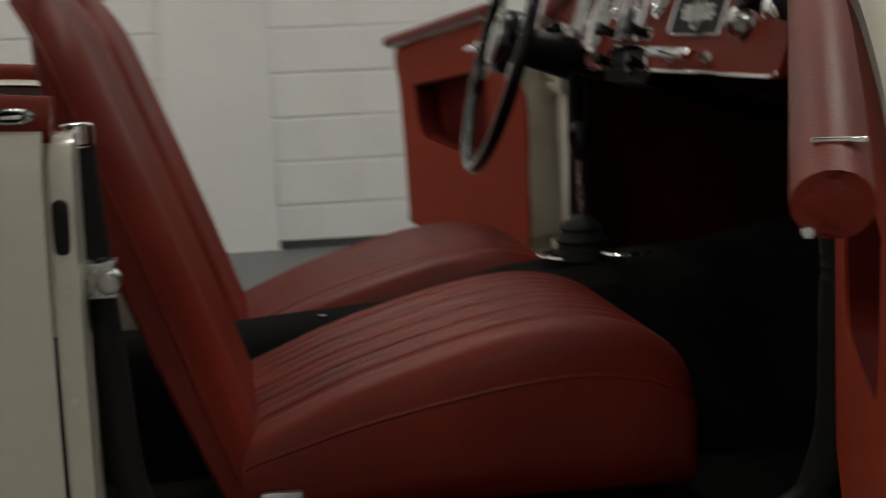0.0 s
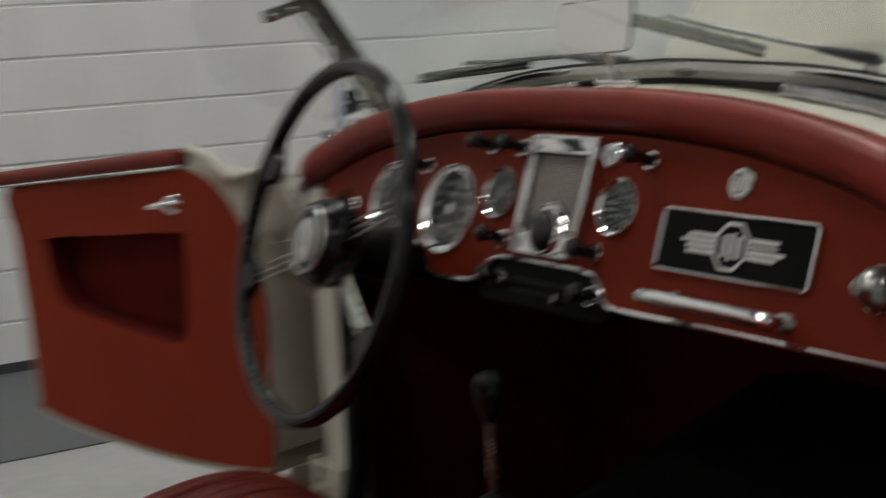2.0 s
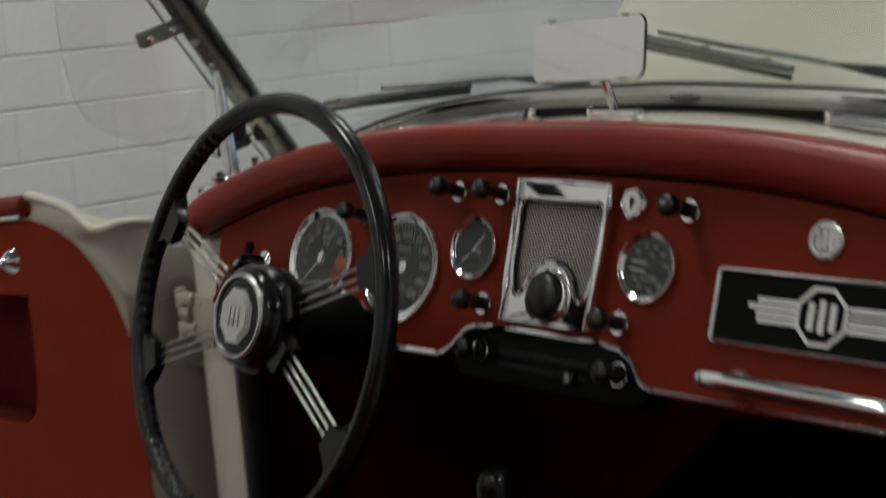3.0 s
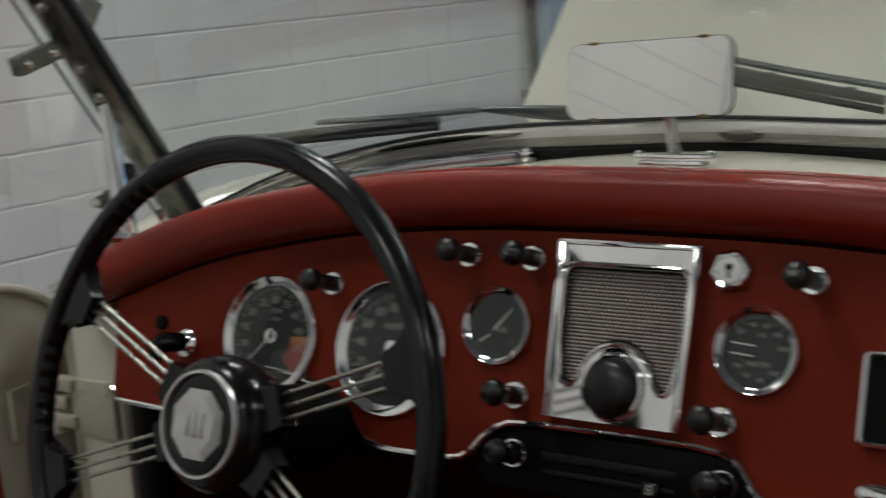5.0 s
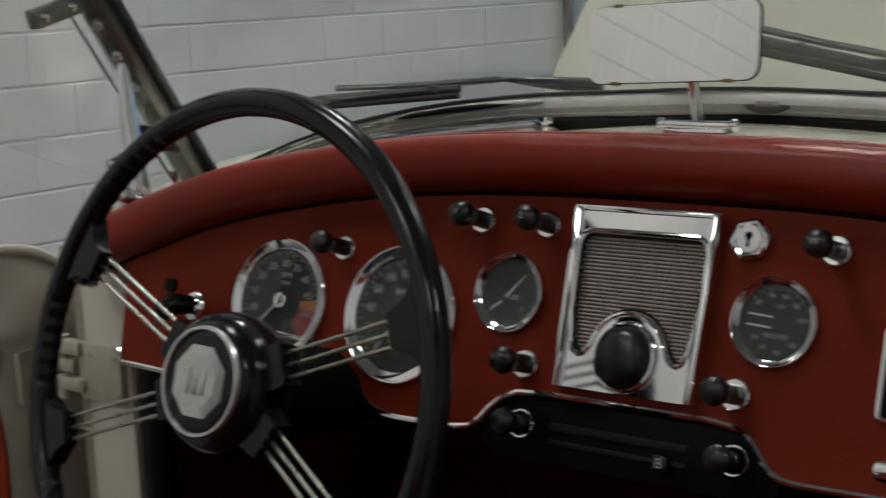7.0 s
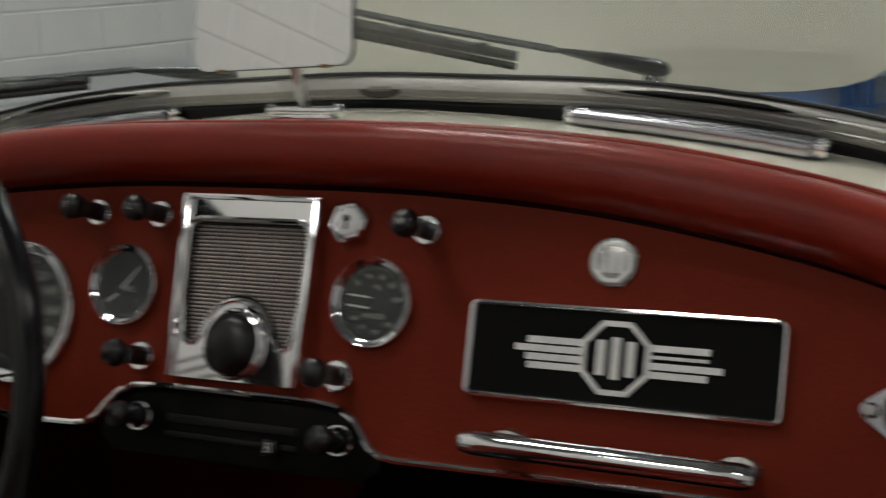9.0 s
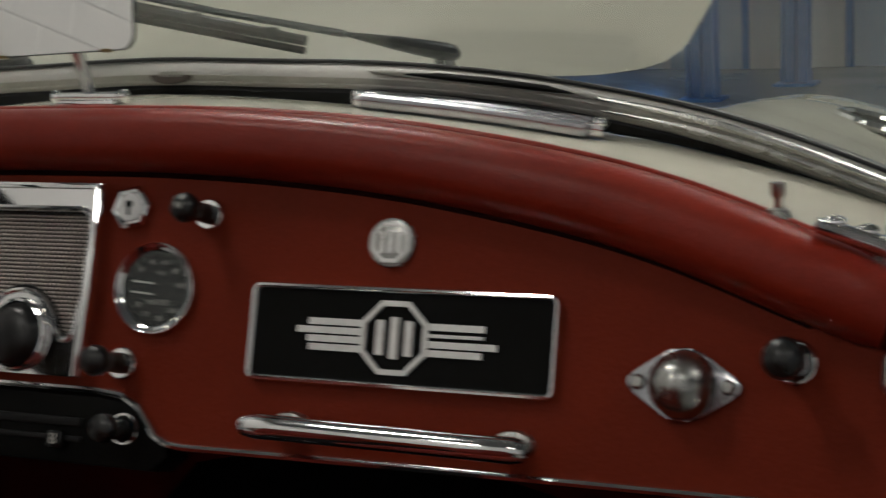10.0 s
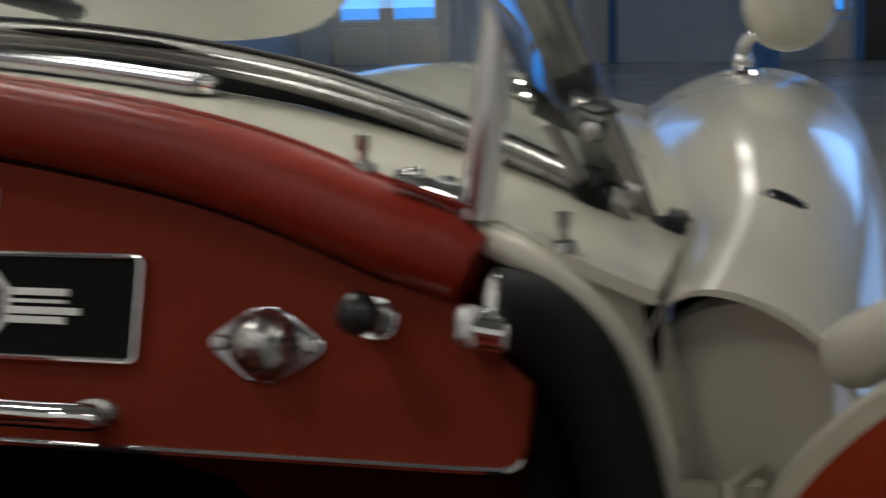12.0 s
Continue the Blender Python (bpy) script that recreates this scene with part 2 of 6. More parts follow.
def lathe(bm, prof, seg=32, m=None):
    """prof: rows (radius, height) round the local z axis; a radius of 0 closes it."""
    m = m or Matrix.Identity(4)
    prev = None
    for r, h in prof:
        if r <= 1e-6:
            cur = [bm.verts.new(m @ Vector((0, 0, h)))]
        else:
            cur = [bm.verts.new(m @ Vector((r * math.cos(k), r * math.sin(k), h))) for k in (2 * math.pi * j / seg for j in range(seg))]
        if prev is not None and not (len(prev) == 1 and len(cur) == 1):
            for i in range(seg):
                j = (i + 1) % seg
                if len(prev) == 1:
                    bm.faces.new((prev[0], cur[i], cur[j]))
                elif len(cur) == 1:
                    bm.faces.new((prev[i], prev[j], cur[0]))
                else:
                    bm.faces.new((prev[i], prev[j], cur[j], cur[i]))
        prev = cur


def ball(bm, c, r, s=(1, 1, 1), seg=20):
    mat = Matrix.Translation(c) @ Matrix.Diagonal((*s, 1))
    bmesh.ops.create_uvsphere(bm, u_segments=seg, v_segments=max(8, seg // 2), radius=r, matrix=mat)


def prism(bm, poly, w0, w1, place, bevel=0.0):
    """An outline pushed from w0 to w1. place(u, v, w) gives the point."""
    a = [bm.verts.new(place(u, v, w0)) for u, v in poly]
    b = [bm.verts.new(place(u, v, w1)) for u, v in poly]
    n = len(poly)
    fa, fb = bm.faces.new(a), bm.faces.new(list(reversed(b)))
    for i in range(n):
        j = (i + 1) % n
        bm.faces.new((a[j], a[i], b[i], b[j]))
    if bevel:
        es = list(fa.edges)
        bmesh.ops.bevel(bm, geom=es, offset=bevel, segments=2, affect="EDGES", profile=0.5)


def shell(bm, f, nu, nv, off):
    """A sheet f(u, v) with the thickness off (a vector, or a function of u and v), closed round its rim."""
    top = [[Vector(f(i / nu, j / nv)) for j in range(nv + 1)] for i in range(nu + 1)]
    A = [[bm.verts.new(p) for p in row] for row in top]
    B = [[bm.verts.new(top[i][j] + Vector(off(i / nu, j / nv) if callable(off) else off)) for j in range(nv + 1)] for i in range(nu + 1)]
    for i in range(nu):
        for j in range(nv):
            bm.faces.new((A[i][j], A[i + 1][j], A[i + 1][j + 1], A[i][j + 1]))
            bm.faces.new((B[i][j + 1], B[i + 1][j + 1], B[i + 1][j], B[i][j]))
    for i in range(nu):
        bm.faces.new((A[i + 1][0], A[i][0], B[i][0], B[i + 1][0]))
        bm.faces.new((A[i][nv], A[i + 1][nv], B[i + 1][nv], B[i][nv]))
    for j in range(nv):
        bm.faces.new((A[0][j], A[0][j + 1], B[0][j + 1], B[0][j]))
        bm.faces.new((A[nu][j + 1], A[nu][j], B[nu][j], B[nu][j + 1]))


def curve(rows, x):
    """A smooth value from rows (x, value)."""
    if x <= rows[0][0]:
        return rows[0][1]
    for (a, p), (b, q) in zip(rows, rows[1:]):
        if x <= b:
            k = (x - a) / (b - a)
            return p + (q - p) * k
    return rows[-1][1]


def spline(pts, n=8, closed=False):
    """Points of a smooth line through pts."""
    P = [Vector(p) for p in pts]
    out = []
    m = len(P)
    for i in range(m if closed else m - 1):
        if closed:
            a, b, c, d = P[(i - 1) % m], P[i], P[(i + 1) % m], P[(i + 2) % m]
        else:
            a, b, c, d = P[max(i - 1, 0)], P[i], P[i + 1], P[min(i + 2, m - 1)]
        for k in range(n):
            t = k / n
            out.append(0.5 * ((2 * b) + (c - a) * t + (2 * a - 5 * b + 4 * c - d) * t * t + (3 * b - a - 3 * c + d) * t ** 3))
    if not closed:
        out.append(P[-1])
    return out


def lettering(text, size, m, depth=0.0002):
    """Mesh of a line of text, centred, lying in the plane of m."""
    cu = bpy.data.curves.new("lettering", "FONT")
    cu.body, cu.size, cu.align_x, cu.align_y, cu.extrude = text, size, "CENTER", "CENTER", depth
    cu.resolution_u = 2
    ob = new("lettering", cu)
    me = bpy.data.meshes.new_from_object(ob.evaluated_get(bpy.context.evaluated_depsgraph_get()))
    me.transform(m)
    bpy.data.objects.remove(ob)
    bpy.data.curves.remove(cu)
    return me


def add_mesh(bm, me):
    bm.from_mesh(me)
    bpy.data.meshes.remove(me)


# ---- the hall: floor, walls, ceiling ----
XL, XR, YB, YF, ZC = -3.0, 7.0, -5.0, 10.6, 4.5


def slab(name, lo, hi, mat, label, category, bevel=0.0):
    bm = bmesh.new()
    c = [(a + b) / 2 for a, b in zip(lo, hi)]
    box(bm, c, [b - a for a, b in zip(lo, hi)], bevel)
    return tagged(part(name, bm, mat), label, category, kind="structure")


slab("floor", (XL - 0.9, YB - 0.3, -0.2), (XR + 0.3, YF + 0.3, 0.0), FLOOR, "pale grey epoxy garage floor with a soft shine", "floor")
slab("floor_band", (XL, YB, 0.0), (-2.08, 5.30, 0.004), FLOOR_DARK, "dark grey painted band of floor along the wall", "floor")
slab("ceiling", (XL - 0.9, YB - 0.3, ZC), (XR + 0.3, YF + 0.3, ZC + 0.2), CEIL, "plain grey ceiling of the hall", "ceiling")
wall_west = slab("wall_west", (XL - 0.3, YB - 0.3, 0.0), (XL - 0.0022, 5.30, ZC), MORTAR, "white painted block wall with flush mortar joints", "wall")
wall_south = slab("wall_south", (XL, YB - 0.3, 0.0), (XR, YB - 0.0035, ZC), MORTAR, "white painted block wall behind the car", "wall")
slab("wall_east", (XR, YB - 0.3, 0.0), (XR + 0.3, YF + 0.3, ZC), WALL, "plain white wall of the hall", "wall")
slab("baseboard", (XL - 0.012, YB, 0.0), (XL + 0.006, 4.42, 0.032), SKIRT, "dark painted strip at the foot of the wall", "baseboard")
slab("pilaster", (XL - 0.012, -0.78, 0.0), (XL + 0.020, -0.425, ZC), WALL, "smooth white painted wall pier", "pilaster")
slab("pilaster_front", (XL - 0.002, 4.42, 0.0), (XL + 0.10, 5.3, ZC), PALE_BLUE, "pale blue painted wall pier", "pilaster")

slab("wall_west_far", (XL - 0.9, 5.303, 0.0), (XL - 0.6, YF, ZC), PALE_BLUE, "pale blue painted end of the side wall", "wall")
slab("wall_return", (XL - 0.6, 5.303, 0.0), (XL + 0.10, 5.50, ZC), PALE_BLUE, "pale blue return of the side wall", "wall")

# far wall with real openings: low doors with glazed upper halves
HEAD = 3.00
# the last opening is out of view, added to let daylight in
OPEN = [(-3.35, -2.45), (0.44, 0.64), (2.2, 4.4)]
edges = [XL - 0.9] + [v for o in OPEN for v in o] + [XR]
bm = bmesh.new()
for a, b in zip(edges[0::2], edges[1::2]):
    box(bm, ((a + b) / 2, YF + 0.15, ZC / 2), (b - a, 0.3, ZC))
for a, b in OPEN:
    box(bm, ((a + b) / 2, YF + 0.15, (HEAD + ZC) / 2), (b - a, 0.3, ZC - HEAD))
tagged(part("wall_north", bm, PALE_BLUE), "pale bluish far wall with glazed doors", "wall", kind="structure")


def hall_door(x0, x1):
    d = thing("hall_door", pose((x0 + x1) / 2, YF + 0.1, 0), "white hall door with daylight in its glazed upper half", "door", "glazed doors of the hall")
    w = x1 - x0
    n = max(1, round(w / 0.45))
    for k in range(n):
        a, b = -w / 2 + k * w / n, -w / 2 + (k + 1) * w / n
        bm = bmesh.new()
        box(bm, ((a + b) / 2, 0, 0.147), (b - a - 0.004, 0.05, 0.290), 0.004)
        part("panel", bm, DOORWHITE, d)
        bm = bmesh.new()
        for x in (a + 0.03, b - 0.03):
            box(bm, (x, 0, (0.30 + HEAD) / 2), (0.05, 0.05, HEAD - 0.30), 0.004)
        for z in (0.32, 1.00, 1.68, 2.34, HEAD - 0.03):
            box(bm, ((a + b) / 2, 0, z), (b - a - 0.11, 0.048, 0.05), 0.004)
        part("window_frame", bm, DOORWHITE, d)
        bm = bmesh.new()
        box(bm, ((a + b) / 2, 0, (0.34 + HEAD) / 2), (b - a - 0.10, 0.006, HEAD - 0.36))
        g = part("pane", bm, CLEAR, d)
        g.visible_shadow = False
    return d


for a, b in OPEN:
    hall_door(a, b)


def flush_door(x0, x1, mat, label, pane=None):
    """A closed door on the far wall; pane: foot and head of its dark window."""
    d = thing("flush_door", pose((x0 + x1) / 2, YF - 0.03, 0), label, "door", "closed doors of the hall")
    w = x1 - x0
    bm = bmesh.new()
    box(bm, (0, 0, 1.05), (w, 0.05, 2.10), 0.004)
    part("leaf", bm, mat, d)
    bm = bmesh.new()
    for sx in (-1, 1):
        box(bm, (sx * (w / 2 + 0.03), 0.0, 1.08), (0.058, 0.058, 2.16), 0.004)
    box(bm, (0, 0.0, 2.135), (w - 0.004, 0.058, 0.06), 0.004)
    part("door_frame", bm, STEEL_BLUE, d)
    bm = bmesh.new()
    rod(bm, (w / 2 - 0.06, -0.03, 1.03), (w / 2 - 0.06, -0.075, 1.03), 0.009, seg=10)
    rod(bm, (w / 2 - 0.06, -0.072, 1.03), (w / 2 - 0.17, -0.072, 1.03), 0.008, seg=10)
    part("door_handle", bm, ALLOY, d)
    if pane:
        bm = bmesh.new()
        box(bm, (0, -0.027, (pane[0] + pane[1]) / 2), (w - 0.20, 0.008, pane[1] - pane[0]))
        part("pane", bm, BLACK, d)


flush_door(-1.82, -1.12, DOORWHITE, "white door with a dark window in a blue frame", (0.55, 1.75))
flush_door(0.74, 1.64, SKIRT, "dark grey door in a blue frame")

# ground outside
slab("ground", (-60, YF + 0.3, -0.2), (60, 120, -0.02), FLOOR_DARK, "grey asphalt yard outside the doors", "ground")

slab("backdrop", (-14, YF + 8.0, -0.02), (14, YF + 8.2, 9.0), DAYLIGHT, "bright blue daylight outside the glazed doors", "backdrop")

# blue steel columns of the hall
for x, y in ((-1.62, 8.3), (-1.22, 9.2), (0.12, 9.4)):
    bm = bmesh.new()
    box(bm, (0, 0, ZC / 2), (0.012, 0.16, ZC))
    for sx in (-1, 1):
        box(bm, (sx * 0.081, 0, ZC / 2), (0.012, 0.16, ZC))
    box(bm, (0, 0, ZC / 2), (0.150, 0.012, ZC))
    box(bm, (0, 0, 0.01), (0.26, 0.26, 0.02), 0.003)
    c = part("steel_column", bm, STEEL_BLUE)
    c.location = (x, y, 0)
    tagged(c, "blue painted steel column standing on the hall floor", "column", "steel columns")

# service pipe on the wall
bm = bmesh.new()
rod(bm, (0, 0, 0.0), (0, 0, ZC), 0.022, seg=14)
for z in (0.5, 1.5, 2.5):
    box(bm, (-0.015, 0, z), (0.05, 0.07, 0.03), 0.004)
p = part("service_pipe", bm, SKIRT)
p.location = (XL + 0.05, 4.36, 0)
tagged(p, "dark grey vertical pipe clipped to the wall", "pipe")


# ceiling lights
def ceiling_light(x, y, power):
    t = thing("ceiling_light", pose(x, y, ZC), "square white ceiling light panel out of view, switched on", "ceiling light", "ceiling lights")
    bm = bmesh.new()
    box(bm, (0, 0, -0.05), (0.70, 0.70, 0.10), 0.01)
    part("housing", bm, DOORWHITE, t)
    bm = bmesh.new()
    box(bm, (0, 0, -0.115), (0.60, 0.60, 0.03), 0.01)
    part("diffuser", bm, LAMPGLOW, t)
    la = new("lamp", bpy.data.lights.new("lamp", "AREA"))
    la.data.shape, la.data.size, la.data.size_y = "RECTANGLE", 0.6, 0.6
    la.data.energy, la.data.color = LAMP_W * power, LAMP_TINT
    la.location = (x, y, LAMP_Z)


for lamp in LAMPS:
    ceiling_light(*lamp)

# ---- the car: body ----
RAKE = -18.9
DASH_M = pose(0, 0, 0.72, RAKE)


def dash_point(x, y, z):
    return DASH_M @ Vector((x, y, z))


SCUTTLE = [(0.0, 0.8565), (0.10, 0.8525), (0.20, 0.8435), (0.30, 0.8330), (0.40, 0.8185), (0.48, 0.8005), (0.54, 0.783), (0.58, 0.768), (0.62, 0.750), (0.66, 0.735)]
SCUTTLE = [(max(0.0, p.x), p.y) for p in spline([(-0.10, 0.8525, 0)] + [(x, z, 0) for x, z in SCUTTLE], 6)[6:]]
TOPS = [(0.0, 0.104), (0.13, 0.102), (0.255, 0.092), (0.367, 0.073), (0.437, 0.055), (0.503, 0.031), (0.554, 0.011), (0.60, -0.012)]
TOPS = [(p.x, p.y) for p in spline([(x, z, 0) for x, z in TOPS], 6)]


HUMP = [(0.0, 0.0), (0.30, 0.0), (0.34, 0.15), (0.38, 0.5), (0.42, 0.9), (0.45, 1.0), (0.49, 0.95), (0.53, 0.7), (0.57, 0.4), (0.62, 0.1), (0.66, 0.0)]


def hump(x, y):
    """The body swells beside the bonnet opening, where the wing vents sit."""
    q = min(1.0, max(0.0, (y - 0.20) / 0.24))
    return 0.041 * curve(HUMP, abs(x)) * q * q * (3 - 2 * q)


def scuttle_z(x, y):
    return hump(x, y) + curve(SCUTTLE, abs(x)) - 0.07 * max(0.0, y - 0.16) - 0.5 * max(0.0, y - 0.30) ** 2


def pad_back(x):
    """World y of the scuttle's edge under the pad."""
    return dash_point(x, 0.018, curve(TOPS, abs(x)) + 0.03).y


body = thing("roadster_body", pose(0, 0, 0), "cream painted body of an open two-seat classic roadster, bonnet raised", "car")

bm = bmesh.new()
shell(bm, lambda u, v: (1.304 * (u - 0.5), (pb := pad_back(1.304 * (u - 0.5))) + v * (0.44 - pb), scuttle_z(1.304 * (u - 0.5), pb + v * (0.44 - pb))), 48, 14, (0, 0, -0.008))
part("scuttle", bm, CREAM, body)

WING = [
    (0.030, [(0.648, 0.712), (0.657, 0.730), (0.678, 0.738), (0.710, 0.730), (0.742, 0.706), (0.758, 0.660), (0.762, 0.560), (0.760, 0.380), (0.752, 0.240)]),
    (0.160, [(0.646, 0.722), (0.656, 0.746), (0.678, 0.762), (0.712, 0.760), (0.746, 0.730), (0.762, 0.675), (0.768, 0.560), (0.766, 0.380), (0.756, 0.240)]),
    (0.320, [(0.606, 0.740), (0.628, 0.776), (0.664, 0.797), (0.712, 0.788), (0.750, 0.752), (0.768, 0.685), (0.774, 0.560), (0.772, 0.400), (0.762, 0.300)]),
    (0.600, [(0.552, 0.740), (0.594, 0.780), (0.650, 0.796), (0.706, 0.785), (0.750, 0.746), (0.772, 0.670), (0.780, 0.560), (0.780, 0.460), (0.772, 0.400)]),
    (1.000, [(0.500, 0.715), (0.560, 0.748), (0.625, 0.765), (0.690, 0.755), (0.738, 0.715), (0.766, 0.640), (0.776, 0.560), (0.778, 0.500), (0.772, 0.460)]),
    (1.400, [(0.470, 0.640), (0.530, 0.680), (0.600, 0.700), (0.665, 0.688), (0.715, 0.650), (0.745, 0.590), (0.756, 0.530), (0.758, 0.480), (0.752, 0.440)]),
    (1.700, [(0.470, 0.540), (0.520, 0.580), (0.585, 0.598), (0.640, 0.588), (0.685, 0.555), (0.708, 0.510), (0.716, 0.460), (0.716, 0.420), (0.708, 0.380)]),
]
WING_ROWS = []
for k in range(9):
    line = spline([(y, *ring[k]) for y, ring in WING], 6)
    WING_ROWS.append(line)


def wing_surface(side):
    n = len(WING_ROWS[0])
    rows = []
    for j in range(n):
        rows.append(spline([(side * WING_ROWS[k][j].y, WING_ROWS[k][j].x, WING_ROWS[k][j].z) for k in range(9)], 4))
    return rows


def wing(side, name):
    rows = [r for r in wing_surface(side) if side > 0 or r[0].y > 0.125]
    bm = bmesh.new()
    nu, nv = len(rows) - 1, len(rows[0]) - 1
    shell(bm, lambda u, v: rows[round(u * nu)][round(v * nv)], nu, nv, (-side * 0.003, 0.0, -0.0035))
    return part(name, bm, CREAM, body)


for side, name in ((1, "front_wing"), (-1, "front_wing")):
    wing(side, name)


def wing_inner(y):
    """Inner edge of the wing at y: half width and height."""
    row = WING_ROWS[0]
    k = min(range(len(row)), key=lambda i: abs(row[i].x - y))
    return row[k].y, row[k].z


def shoulder(side):
    """The strip of body between the bonnet opening and the wing."""
    def at(u, v):
        y = 0.438 + 0.96 * v
        xi, zi = wing_inner(y)
        x = 0.395 + (xi + 0.012 - 0.395) * u
        k = min(1.0, v / 0.55)
        k = k * k * (3 - 2 * k)
        return (side * x, y, (1 - k) * scuttle_z(x, 0.438) + k * (zi + 0.004 - 0.02 * (1 - u)))
    bm = bmesh.new()
    shell(bm, at, 12, 24, (0, 0, -0.006))
    return part("wing_shoulder", bm, CREAM, body)


for side in (1, -1):
    shoulder(side)


def bonnet_edge(v):
    """Half width of the raised bonnet against the way up its length."""
    return curve([(0, 0.14), (0.003, 0.19), (0.008, 0.245), (0.014, 0.290), (0.022, 0.320), (0.032, 0.342), (0.05, 0.358), (0.09, 0.370), (0.145, 0.384), (0.6, 0.41), (0.9, 0.38), (1, 0.32)], v)


LEAN = radians(40)


def bonnet_left(v):
    """The same for its other edge, which hangs a little lower."""
    return curve([(0, 0.14), (0.003, 0.19), (0.008, 0.25), (0.014, 0.295), (0.024, 0.332), (0.04, 0.353), (0.11, 0.351), (0.18, 0.349), (0.6, 0.365), (0.9, 0.355), (1, 0.30)], v)


def bonnet(u, v):
    x = (2 * u - 1) * (bonnet_edge(v) if u > 0.5 else bonnet_left(v))
    crown = 0.045 * (1 - (x / 0.42) ** 2)
    d = v * 1.02
    bow = 0.05 * math.sin(math.pi * v)
    return (x - 0.022, 0.430 + d * math.cos(LEAN) - (crown + bow) * math.sin(LEAN), 0.815 + d * math.sin(LEAN) + (crown + bow) * math.cos(LEAN))


bm = bmesh.new()
shell(bm, lambda u, v: bonnet(u, v * v), 30, 60, (0, 0.012, 0.004))
part("bonnet", bm, CREAM, body, "raised cream bonnet")
# engine bay walls and inner nose behind the scuttle
for name, c, d in (("firewall", (0, 0.505, 0.52), (1.0, 0.02, 0.46)), ("nose_panel", (0, 1.70, 0.42), (0.96, 0.02, 0.30)), ("inner_wing", (0.485, 1.10, 0.44), (0.02, 1.2, 0.36)), ("inner_wing", (-0.485, 1.10, 0.44), (0.02, 1.2, 0.36))):
    bm = bmesh.new()
    box(bm, c, d, 0.004)
    part(name, bm, BLACK_DULL, body)

